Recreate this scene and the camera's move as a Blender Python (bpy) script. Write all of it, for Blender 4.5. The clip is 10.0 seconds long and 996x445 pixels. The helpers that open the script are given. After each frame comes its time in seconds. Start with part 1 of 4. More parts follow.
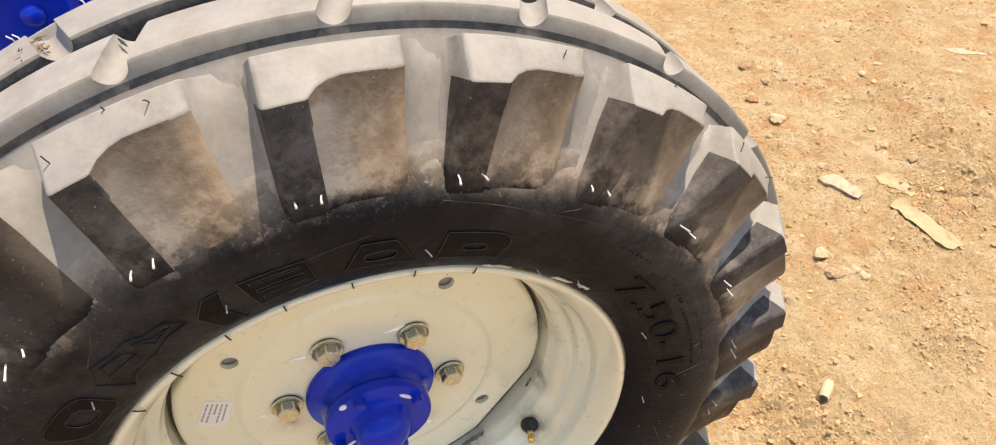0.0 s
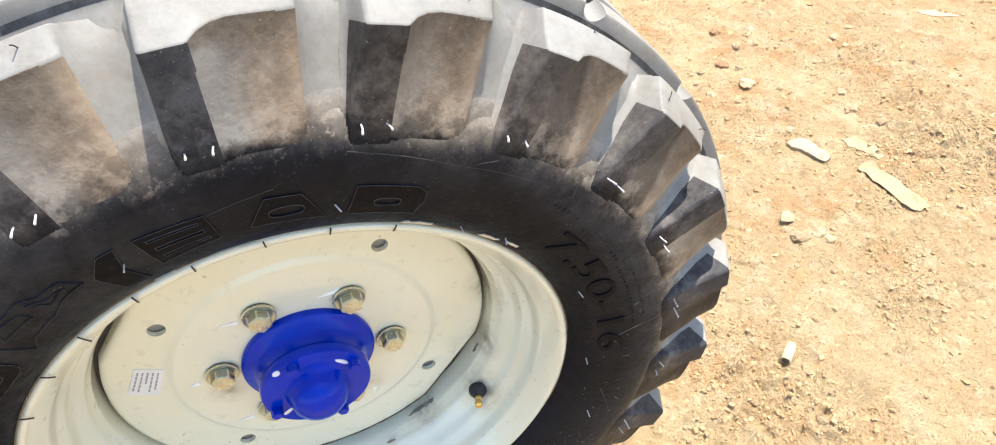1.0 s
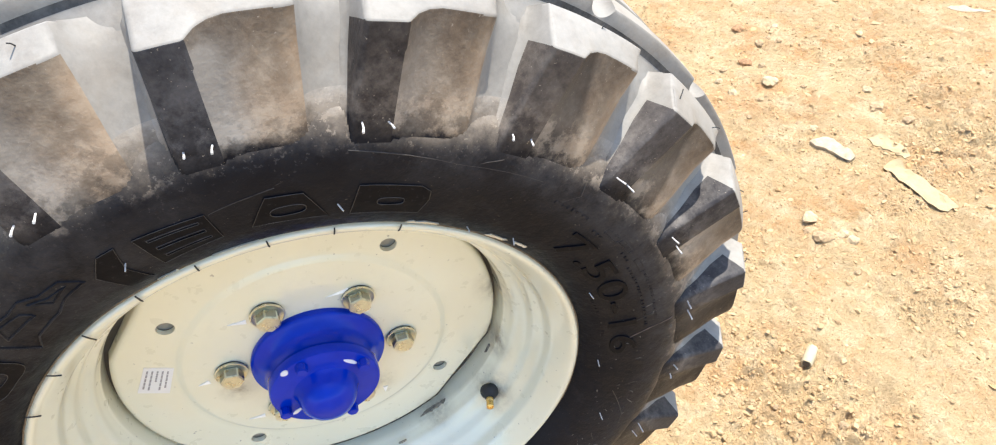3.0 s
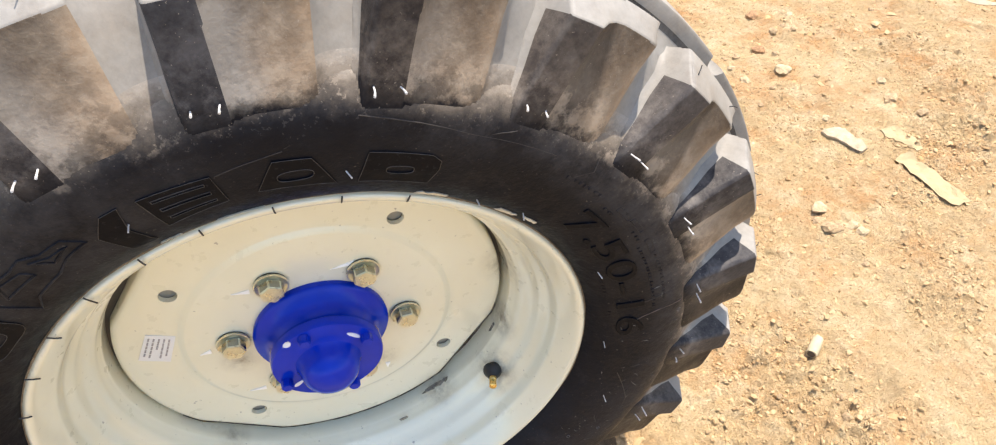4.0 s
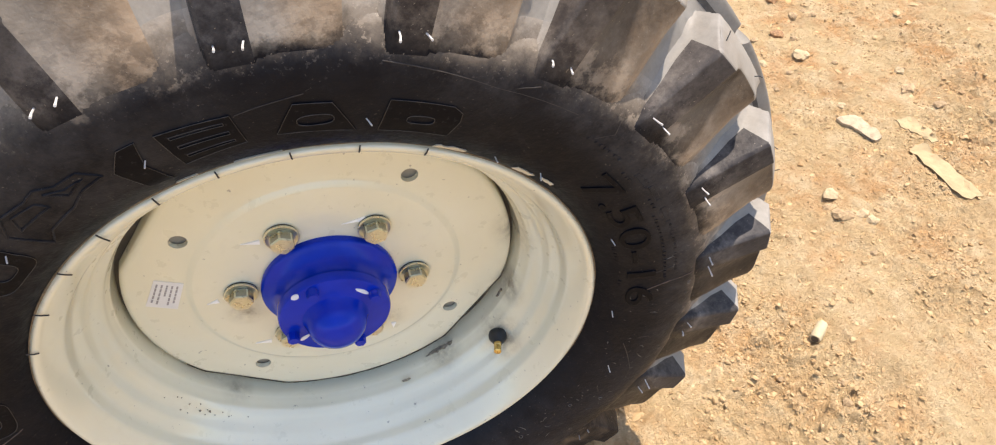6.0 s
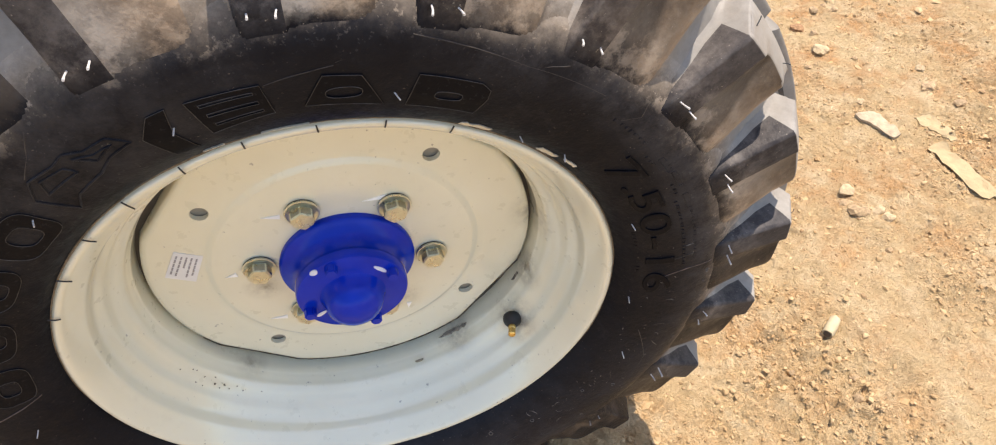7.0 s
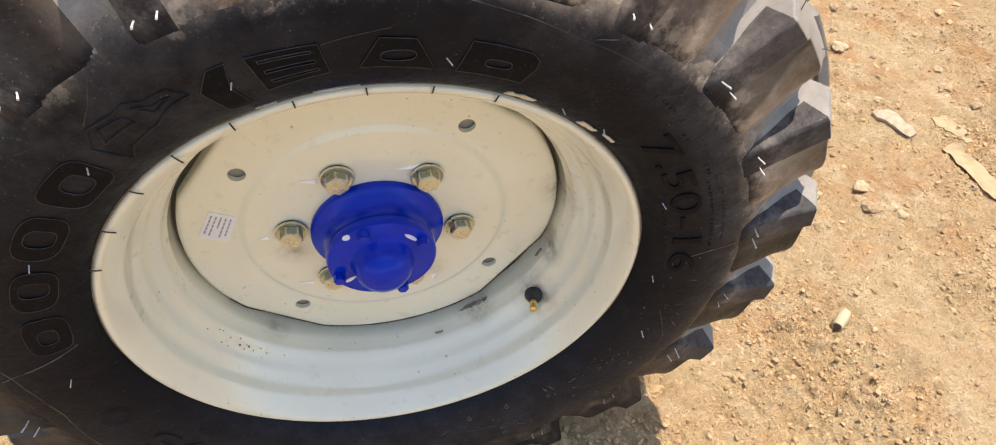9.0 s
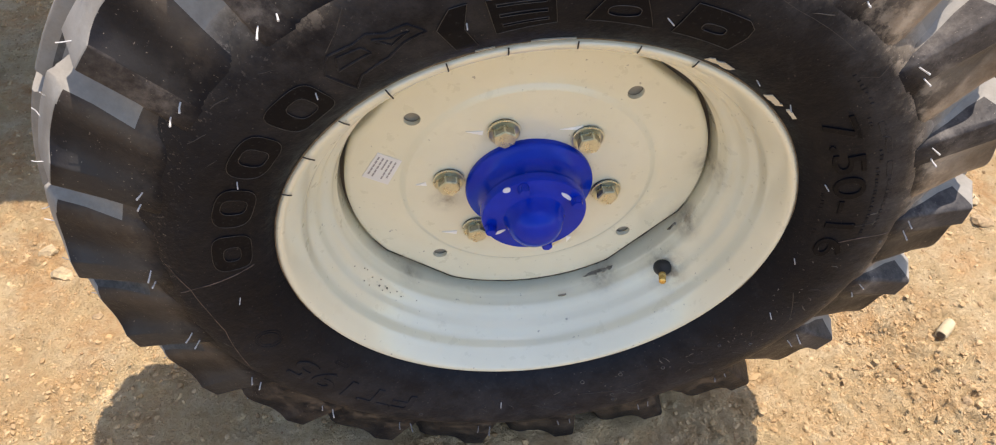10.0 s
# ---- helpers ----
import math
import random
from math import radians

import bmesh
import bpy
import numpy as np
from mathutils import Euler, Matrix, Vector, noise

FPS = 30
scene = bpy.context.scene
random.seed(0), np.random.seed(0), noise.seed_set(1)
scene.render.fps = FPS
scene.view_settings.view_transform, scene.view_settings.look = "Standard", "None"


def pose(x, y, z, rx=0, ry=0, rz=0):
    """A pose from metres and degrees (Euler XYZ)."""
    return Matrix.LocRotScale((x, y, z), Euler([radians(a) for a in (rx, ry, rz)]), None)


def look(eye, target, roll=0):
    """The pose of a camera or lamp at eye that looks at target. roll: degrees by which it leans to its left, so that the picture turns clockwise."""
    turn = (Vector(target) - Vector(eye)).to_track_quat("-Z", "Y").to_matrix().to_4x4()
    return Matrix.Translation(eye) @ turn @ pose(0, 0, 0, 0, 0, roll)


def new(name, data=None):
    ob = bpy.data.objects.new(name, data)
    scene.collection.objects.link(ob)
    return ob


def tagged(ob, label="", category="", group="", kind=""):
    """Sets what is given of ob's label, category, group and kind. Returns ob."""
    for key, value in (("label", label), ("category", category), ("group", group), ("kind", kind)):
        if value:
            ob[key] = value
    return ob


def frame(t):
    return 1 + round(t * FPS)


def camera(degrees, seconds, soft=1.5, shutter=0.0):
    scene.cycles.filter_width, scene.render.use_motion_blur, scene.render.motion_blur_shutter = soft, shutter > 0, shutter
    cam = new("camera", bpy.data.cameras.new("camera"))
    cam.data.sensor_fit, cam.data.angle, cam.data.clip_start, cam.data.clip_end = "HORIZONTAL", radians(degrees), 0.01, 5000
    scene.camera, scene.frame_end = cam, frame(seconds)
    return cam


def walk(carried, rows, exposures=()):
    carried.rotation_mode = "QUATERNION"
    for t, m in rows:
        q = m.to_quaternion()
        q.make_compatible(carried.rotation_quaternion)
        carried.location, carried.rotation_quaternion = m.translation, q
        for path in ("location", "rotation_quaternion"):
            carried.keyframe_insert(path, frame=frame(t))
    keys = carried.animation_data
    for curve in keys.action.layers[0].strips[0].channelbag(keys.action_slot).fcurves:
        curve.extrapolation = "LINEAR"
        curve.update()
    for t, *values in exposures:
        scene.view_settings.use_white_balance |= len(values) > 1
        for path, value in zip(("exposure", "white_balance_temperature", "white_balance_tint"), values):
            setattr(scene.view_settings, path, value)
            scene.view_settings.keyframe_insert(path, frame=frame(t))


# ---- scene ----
cam = camera(65.92, 10.0, soft=1.1)
# seconds, place in metres, turn in degrees
ROWS = [
    (0.0, 0.0015, -0.4606, 0.9705, 48.36, 3.41, -19.32),
    (0.5, 0.0321, -0.4672, 0.9544, 46.70, 3.64, -20.15),
    (1.0, 0.0468, -0.4756, 0.9451, 46.64, 3.70, -20.41),
    (1.5, 0.0551, -0.4800, 0.9438, 46.75, 3.78, -19.78),
    (2.0, 0.0603, -0.4799, 0.9433, 46.89, 4.16, -19.49),
    (3.5, 0.0597, -0.4702, 0.9335, 46.32, 4.65, -18.41),
    (4.0, 0.0554, -0.4699, 0.9264, 45.70, 3.76, -17.63),
    (4.5, 0.0502, -0.4699, 0.9227, 45.14, 3.27, -16.95),
    (5.0, 0.0497, -0.4690, 0.9196, 44.70, 2.92, -17.07),
    (5.5, 0.0481, -0.4711, 0.9165, 44.52, 2.36, -16.44),
    (7.0, 0.0326, -0.4756, 0.9080, 43.60, 1.15, -13.91),
    (7.5, 0.0271, -0.4756, 0.9063, 43.31, 0.43, -13.30),
    (8.0, 0.0196, -0.4794, 0.9031, 43.12, 0.24, -12.83),
    (8.5, 0.0147, -0.4836, 0.9052, 42.99, -0.21, -12.52),
    (9.0, 0.0028, -0.4856, 0.9059, 42.78, -0.57, -12.14),
    (9.5, -0.0324, -0.4892, 0.9024, 42.32, -1.23, -9.60),
    (10.0, -0.1004, -0.5004, 0.9027, 41.61, -2.08, -5.90),
]
# seconds, stops, kelvin, tint
EXPOSURES = [(0.0, 1.115, 7550, 14), (0.5, 1.325, 6900, 10), (1.0, 1.505, 6380, 8), (2.0, 1.535, 6330, 8), (3.5, 1.515, 6460, 10), (4.0, 1.385, 6770, 12), (4.5, 1.305, 6830, 13), (5.5, 1.225, 6950, 14), (7.5, 1.105, 7000, 15), (9.0, 1.045, 7000, 15), (10.0, 1.045, 6850, 14)]
walk(cam, [(t, pose(*p)) for t, *p in ROWS], EXPOSURES)

# ---- light: high sun from behind the wheel, clear sky ----
SUN = Vector((0.26, 0.09, 1.0)).normalized()
world = bpy.data.worlds.new("clear_sky")
scene.world = world
world.use_nodes = True
wn = world.node_tree
sky = wn.nodes.new("ShaderNodeTexSky")
sky.sky_type = "NISHITA"
sky.sun_disc = False
sky.sun_elevation = math.asin(SUN.z)
sky.dust_density = 1.1
sky.sun_rotation = math.atan2(SUN.x, SUN.y)
wn.nodes["Background"].inputs["Strength"].default_value = 0.15
wn.links.new(sky.outputs["Color"], wn.nodes["Background"].inputs["Color"])
sun = new("sun", bpy.data.lights.new("sun", "SUN"))
sun.data.energy = 3.1
sun.data.angle = radians(0.53)
sun.data.color = (1.0, 0.95, 0.87)
sun.matrix_world = look(SUN * 30, (0, 0, 0))


# ---- materials ----
class Nodes:
    """A small wrapper to write node materials in few lines."""

    def __init__(self, name):
        self.mat = bpy.data.materials.new(name)
        self.mat.use_nodes = True
        self.tree = self.mat.node_tree
        self.bsdf = self.tree.nodes["Principled BSDF"]
        self.coord = self.tree.nodes.new("ShaderNodeTexCoord").outputs["Object"]

    def scatter(self):
        """Shift the patterns from object to object, so that no two look alike."""
        n = self.tree.nodes.new("ShaderNodeVectorMath")
        n.operation = "MULTIPLY_ADD"
        self.tree.links.new(self.random(), n.inputs[0])
        n.inputs[1].default_value = (3.7, 5.1, 2.3)
        self.tree.links.new(self.coord, n.inputs[2])
        self.coord = n.outputs[0]

    def put(self, socket, value):
        if isinstance(value, bpy.types.NodeSocket):
            self.tree.links.new(value, socket)
        elif isinstance(value, (tuple, list)) and len(value) == 3 and socket.type == "RGBA":
            socket.default_value = (*value, 1)
        else:
            socket.default_value = value

    def set(self, **values):
        for key, value in values.items():
            self.put(self.bsdf.inputs[key.replace("_", " ")], value)

    def noise(self, scale, detail=4.0, rough=0.55, offset=None, squash=None):
        n = self.tree.nodes.new("ShaderNodeTexNoise")
        n.inputs["Scale"].default_value = scale
        n.inputs["Detail"].default_value = detail
        n.inputs["Roughness"].default_value = rough
        at = self.coord
        if offset is not None or squash is not None:
            m = self.tree.nodes.new("ShaderNodeMapping")
            m.inputs["Location"].default_value = offset or (0, 0, 0)
            m.inputs["Scale"].default_value = squash or (1, 1, 1)
            self.tree.links.new(at, m.inputs["Vector"])
            at = m.outputs["Vector"]
        self.tree.links.new(at, n.inputs["Vector"])
        return n.outputs["Fac"]

    def cells(self, scale, feature="F1"):
        n = self.tree.nodes.new("ShaderNodeTexVoronoi")
        n.feature = feature
        n.inputs["Scale"].default_value = scale
        self.tree.links.new(self.coord, n.inputs["Vector"])
        return n

    def ramp(self, value, low, high, a=0.0, b=1.0):
        n = self.tree.nodes.new("ShaderNodeMapRange")
        n.clamp = True
        for key, v in (("Value", value), ("From Min", low), ("From Max", high), ("To Min", a), ("To Max", b)):
            self.put(n.inputs[key], v)
        return n.outputs["Result"]

    def mix(self, fac, a, b, blend="MIX"):
        n = self.tree.nodes.new("ShaderNodeMix")
        n.data_type, n.blend_type = "RGBA", blend
        for i, v in ((0, fac), (6, a), (7, b)):
            self.put(n.inputs[i], v)
        return n.outputs[2]

    def math(self, op, a, b=0.0):
        n = self.tree.nodes.new("ShaderNodeMath")
        n.operation = op
        self.put(n.inputs[0], a)
        self.put(n.inputs[1], b)
        return n.outputs[0]

    def random(self):
        return self.tree.nodes.new("ShaderNodeObjectInfo").outputs["Random"]

    def island(self):
        return self.tree.nodes.new("ShaderNodeNewGeometry").outputs["Random Per Island"]

    def bump(self, *layers):
        last = None
        for height, strength, distance in layers:
            n = self.tree.nodes.new("ShaderNodeBump")
            n.inputs["Strength"].default_value = strength
            n.inputs["Distance"].default_value = distance
            self.tree.links.new(height, n.inputs["Height"])
            if last:
                self.tree.links.new(last, n.inputs["Normal"])
            last = n.outputs["Normal"]
        self.tree.links.new(last, self.bsdf.inputs["Normal"])


def plain(name, color, rough=0.5, metal=0.0, spread=0.12, scale=60.0, relief=0.0):
    m = Nodes(name)
    v = m.ramp(m.noise(scale), 0.3, 0.7)
    dark = tuple(c * (1 - spread) for c in color)
    light = tuple(min(1, c * (1 + spread)) for c in color)
    m.set(Base_Color=m.mix(v, dark, light), Roughness=m.ramp(m.noise(scale * 3), 0.3, 0.7, rough - 0.06, rough + 0.06), Metallic=metal)
    if relief:
        m.bump((m.noise(scale * 1.5, 5, 0.7), 0.8, relief))
    return m.mat


def rubber(name, kind):
    """Black rubber under pale dry dust: 'side' is bare below the shoulder, 'crown' is dusted all over, 'face' is
    smeared at its foot, 'wedged' has a darker wedge beside its step, 'thin' little smeared, 'groove' thinly dusted,
    'muddy' caked with brown earth, 'pillar' nearly bare, 'greyed' a little less so.
    """
    m = Nodes(name)
    xyz = m.tree.nodes.new("ShaderNodeSeparateXYZ")
    m.put(xyz.inputs[0], m.coord)
    r = m.math("SQRT", m.math("ADD", m.math("MULTIPLY", xyz.outputs[0], xyz.outputs[0]), m.math("MULTIPLY", xyz.outputs[2], xyz.outputs[2])))
    one = m.random()
    m.scatter()
    broad = m.ramp(m.noise(16, 5), 0.32, 0.68)
    fine = m.ramp(m.noise(190, 4, 0.65), 0.32, 0.72)
    smear = m.ramp(m.noise(42, 8, 0.72, offset=(2, 5, 1)), 0.41, 0.61)
    specks = m.ramp(m.noise(520, 2, 0.5), 0.70, 0.75)
    wave = m.math("SUBTRACT", m.noise(13, 3, 0.6), 0.5)
    ripple = m.math("SUBTRACT", m.noise(70, 5, 0.7), 0.5)
    ragged = m.math("ADD", r, m.math("ADD", m.math("MULTIPLY", wave, 0.034), m.math("MULTIPLY", ripple, 0.022)))
    base = m.mix(broad, (0.0034, 0.0043, 0.0074), (0.0056, 0.0068, 0.0106))
    pale = m.mix(broad, (0.310, 0.285, 0.245), (0.345, 0.320, 0.280))
    tan = m.mix(smear, (0.315, 0.222, 0.140), (0.400, 0.310, 0.215))
    if kind == "crown":
        dust = pale
        stain = m.ramp(m.noise(24, 8, 0.75, offset=(5, 3, 8)), 0.48, 0.66)
        cover = m.math("ADD", m.ramp(fine, 0, 1, 0.80, 0.92), m.math("ADD", m.ramp(smear, 0, 1, -0.08, 0.0), m.math("MULTIPLY", stain, -0.10)))
        dust = m.mix(m.math("MULTIPLY", stain, 0.18), pale, tan)
        loose = 0.12
    elif kind in ("face", "wedged", "thin"):
        foot = m.ramp(ragged, 0.394, 0.330)
        dust = m.mix(m.math("MULTIPLY", foot, 0.16), tan, pale)
        bend = m.math("ADD", m.math("ARCTAN2", xyz.outputs[2], xyz.outputs[0]), m.math("ADD", m.math("MULTIPLY", ripple, 0.035), m.math("MULTIPLY", wave, 0.03)))
        step = m.math("MULTIPLY", m.math("MULTIPLY", m.ramp(bend, radians(59.6), radians(62.8)), m.ramp(ragged, 0.390, 0.372)), m.ramp(one, 0, 1, 0.45, 0.9))
        dust = m.mix(step, dust, pale)
        # a sharp-edged wedge beside the step, darker than the rest
        bare = m.ramp(m.math("ADD", bend, m.math("MULTIPLY", m.math("SUBTRACT", 0.386, ragged), 1.1)), radians(61.8), radians(62.6)) if kind == "wedged" else 0.0
        worn = m.math("MULTIPLY", m.ramp(bend, radians(60.2), radians(56.4)), m.ramp(ragged, 0.396, 0.365, 0.25, 1.0))
        cover = m.math("ADD", m.math("MULTIPLY", m.math("MULTIPLY", m.ramp(smear, 0, 1, 0.70, 1.0), foot), m.ramp(one, 0, 1, *((0.54, 0.86) if kind != "thin" else (0.03, 0.13)))), m.ramp(fine, 0, 1, *((0.19, 0.33) if kind != "thin" else (0.010, 0.038))))
        cover = m.math("MAXIMUM", m.math("MAXIMUM", cover, m.math("MULTIPLY", step, 0.85 if kind != "thin" else 0.15)), m.math("MULTIPLY", worn, 0.9 if kind != "thin" else 0.22))
        clay = m.math("MULTIPLY", m.ramp(m.noise(55, 6, 0.7, offset=(7, 1, 3)), 0.46, 0.57), m.math("MULTIPLY", m.ramp(ragged, 0.342, 0.332), m.ramp(ragged, 0.312, 0.318)))
        cover = m.math("MULTIPLY", cover, m.math("SUBTRACT", 1.0, m.math("MULTIPLY", bare, 0.5)))
        cover = m.math("ADD", m.math("MULTIPLY", cover, m.ramp(ragged, 0.310, 0.332)), m.math("MULTIPLY", clay, 0.42 if kind != "thin" else 0.04))
        loose = 0.45
    elif kind == "groove":
        dust = pale
        cover = m.math("ADD", m.ramp(fine, 0, 1, 0.12, 0.24), m.math("MULTIPLY", smear, 0.16))
        loose = 0.1
    elif kind == "muddy":
        dust = m.mix(smear, (0.20, 0.15, 0.105), (0.31, 0.235, 0.165))
        cover = m.math("ADD", m.ramp(fine, 0, 1, 0.02, 0.07), m.math("MULTIPLY", smear, m.ramp(ragged, 0.385, 0.315, 0.08, 0.32)))
        loose = 0.5
    elif kind in ("pillar", "greyed"):
        dust = m.mix(m.ramp(one, 0, 1, 0.3, 0.9), tan, (0.30, 0.295, 0.30))
        foot = m.ramp(ragged, 0.392, 0.34)
        cover = m.math("ADD", m.ramp(fine, 0, 1, *((0.07, 0.17) if kind == "pillar" else (0.15, 0.27))), m.math("MULTIPLY", m.math("MULTIPLY", smear, foot), 0.22))
        cover = m.math("ADD", cover, m.math("MULTIPLY", m.math("MULTIPLY", smear, m.math("MULTIPLY", m.ramp(ragged, 0.340, 0.328), m.ramp(ragged, 0.316, 0.328))), 0.20))
        cover = m.math("MULTIPLY", cover, m.ramp(ragged, 0.308, 0.334, 0.06, 1.0))
        loose = 0.5
    else:
        dust = m.mix(m.ramp(ragged, 0.322, 0.345), m.mix(m.ramp(ragged, 0.296, 0.312), (0.315, 0.30, 0.295), (0.35, 0.285, 0.215)), m.mix(broad, (0.335, 0.315, 0.278), (0.375, 0.353, 0.315)))
        low = m.ramp(m.math("ADD", m.math("MULTIPLY", xyz.outputs[0], -0.416), m.math("MULTIPLY", xyz.outputs[2], -0.909)), 0.04, 0.30)
        upper = m.ramp(m.math("ADD", m.math("MULTIPLY", xyz.outputs[0], 0.9), m.math("MULTIPLY", xyz.outputs[2], 0.45)), -0.02, 0.13, 0.04, 1.0)
        shoulder = m.math("MULTIPLY", m.math("POWER", m.ramp(ragged, 0.303, 0.331), 1.7), m.math("MAXIMUM", upper, m.math("MULTIPLY", m.ramp(ragged, 0.338, 0.352), m.ramp(low, 0.05, 0.55, 1.0, 0.22))))
        torn = m.ramp(m.noise(60, 9, 0.78, offset=(9, 2, 6)), 0.40, 0.60)
        edge = m.math("MULTIPLY", m.ramp(r, 0.346, 0.330), 0.30)
        shoulder = m.math("MULTIPLY", shoulder, m.math("SUBTRACT", 1.0, m.math("MULTIPLY", edge, m.math("SUBTRACT", 1.0, torn))))
        crust = m.math("MULTIPLY", m.ramp(m.noise(34, 9, 0.75, offset=(3, 7, 5)), 0.52, 0.57), m.math("MULTIPLY", m.math("MULTIPLY", m.ramp(ragged, 0.306, 0.316), m.ramp(ragged, 0.338, 0.328)), m.math("POWER", upper, 3.0)))
        cover = m.math("MULTIPLY", shoulder, m.math("ADD", m.ramp(fine, 0, 1, 0.90, 1.0), m.ramp(smear, 0, 1, -0.12, 0.0)))
        cover = m.math("MAXIMUM", cover, m.math("MULTIPLY", crust, 0.62))
        film = m.math("MULTIPLY", m.ramp(ragged, 0.255, 0.312), m.ramp(smear, 0, 1, 0.004, 0.024))
        # paler towards the bottom: grey further in, brown mud at the shoulder
        low_cover = m.math("MULTIPLY", m.math("MULTIPLY", low, m.ramp(ragged, 0.225, 0.325, 0.35, 1.0)), m.ramp(smear, 0, 1, 0.07, 0.19))
        dust = m.mix(low, dust, m.mix(m.ramp(ragged, 0.265, 0.315), (0.24, 0.235, 0.25), (0.29, 0.21, 0.145)))
        haze = m.math("MULTIPLY", m.math("MULTIPLY", m.ramp(xyz.outputs[0], 0.17, 0.27), m.ramp(ragged, 0.270, 0.318)), m.ramp(smear, 0, 1, 0.05, 0.20))
        far = m.math("ADD", m.math("POWER", m.math("ADD", xyz.outputs[0], 0.020), 2.0), m.math("POWER", m.math("SUBTRACT", xyz.outputs[2], 0.285), 2.0))
        bloom = m.math("MULTIPLY", m.ramp(far, 0.0180, 0.0010), m.math("MULTIPLY", m.ramp(m.noise(28, 8, 0.75, offset=(2, 9, 4)), 0.38, 0.66), 0.085))
        film = m.math("ADD", m.math("ADD", m.math("ADD", film, haze), bloom), low_cover)
        scuff = m.ramp(m.noise(26, 9, 0.8, offset=(4, 4, 9)), 0.56, 0.74)
        streak = m.ramp(m.noise(30, 6, 0.75, offset=(1, 8, 2), squash=(1.0, 1.0, 0.22)), 0.60, 0.70)
        fleck = m.math("MULTIPLY", m.ramp(m.noise(340, 3, 0.6, offset=(6, 2, 4)), 0.62, 0.66), m.math("MULTIPLY", m.ramp(ragged, 0.288, 0.322), m.ramp(smear, 0, 1, 0.05, 0.35)))
        cover = m.math("ADD", m.math("ADD", cover, m.math("ADD", film, fleck)), m.math("ADD", m.math("MULTIPLY", scuff, 0.045), m.math("MULTIPLY", streak, 0.026)))
        loose = m.ramp(smear, 0, 1, 0.04, 0.32)
    base = m.mix(cover, base, dust)
    base = m.mix(m.math("MULTIPLY", specks, loose), base, (0.38, 0.32, 0.25))
    m.set(Base_Color=base, Roughness=m.math("ADD", m.ramp(fine, 0, 1, 0.36, 0.5), m.math("MULTIPLY", smear, 0.14)), Specular_IOR_Level={"side": 0.12, "thin": 0.15}.get(kind, 0.11))
    if kind == "crown":
        m.bump((fine, 0.08, 0.001), (m.noise(30), 0.12, 0.003))
    else:
        m.bump((fine, 0.22, 0.001), (m.noise(45, 6, 0.65), 0.22, 0.003))
    return m.mat


def cream_paint():
    m = Nodes("cream_wheel_paint")
    broad = m.ramp(m.noise(9, 4), 0.35, 0.65)
    grime = m.ramp(m.noise(38, 6, 0.7), 0.56, 0.74)
    chips = m.ramp(m.noise(150, 3, 0.6, offset=(3, 1, 2)), 0.70, 0.735)
    base = m.mix(broad, (0.730, 0.692, 0.515), (0.770, 0.735, 0.560))
    base = m.mix(m.math("MULTIPLY", grime, 0.10), base, (0.42, 0.36, 0.26))
    # smudges of greasy dirt round the valve, in the seam beside it and below the bolts
    ragged = m.ramp(m.noise(75, 7, 0.72, offset=(6, 6, 1)), 0.30, 0.66)
    for at, size, depth in (((0.090, 0.047, -0.166), 0.034, 0.50), ((0.128, 0.070, -0.128), 0.026, 0.62), ((0.165, 0.070, -0.060), 0.030, 0.42), ((0.020, 0.072, -0.180), 0.030, 0.45), ((-0.078, 0.074, 0.018), 0.022, 0.35), ((0.010, 0.074, -0.086), 0.024, 0.25), ((-0.160, 0.074, -0.070), 0.022, 0.30)):
        n = m.tree.nodes.new("ShaderNodeVectorMath")
        n.operation = "DISTANCE"
        m.put(n.inputs[0], m.coord)
        n.inputs[1].default_value = at
        spot = m.math("POWER", m.ramp(n.outputs["Value"], size, 0.0), 1.4)
        base = m.mix(m.math("MINIMUM", m.math("MULTIPLY", m.math("MULTIPLY", spot, ragged), depth * 2.4), 0.85), base, (0.15, 0.12, 0.080))
    base = m.mix(m.math("MULTIPLY", chips, 0.6), base, (0.20, 0.18, 0.15))
    m.set(Base_Color=base, Roughness=m.ramp(m.noise(70), 0.3, 0.7, 0.26, 0.36), Specular_IOR_Level=0.5, Coat_Weight=0.95, Coat_Roughness=0.13, Coat_IOR=1.68)
    m.bump((m.noise(420, 2), 0.06, 0.0008), (m.noise(30), 0.08, 0.002))
    return m.mat


def blue_paint():
    m = Nodes("blue_enamel")
    v = m.ramp(m.noise(40, 4), 0.3, 0.7)
    dust = m.ramp(m.noise(220, 4, 0.7), 0.6, 0.8)
    base = m.mix(v, (0.0, 0.021, 0.36), (0.0, 0.029, 0.45))
    base = m.mix(m.math("MULTIPLY", dust, 0.01), base, (0.45, 0.42, 0.40))
    m.set(Base_Color=base, Roughness=m.ramp(m.noise(90), 0.3, 0.7, 0.14, 0.22), Specular_IOR_Level=0.22)
    m.bump((m.noise(180, 3), 0.10, 0.001))
    return m.mat


def zinc(name, dull=1.0):
    m = Nodes(name)
    v = m.ramp(m.noise(120, 4), 0.3, 0.7)
    dirt = m.ramp(m.noise(260, 5, 0.7, offset=(2, 2, 7)), 0.58, 0.70)
    base = m.mix(v, tuple(c * dull for c in (0.60, 0.60, 0.47)), tuple(c * dull for c in (0.72, 0.72, 0.58)))
    base = m.mix(m.math("MULTIPLY", dirt, 0.4), base, (0.16, 0.14, 0.10))
    m.set(Base_Color=base, Metallic=0.8, Roughness=m.ramp(m.noise(90), 0.3, 0.7, 0.24, 0.36))
    return m.mat


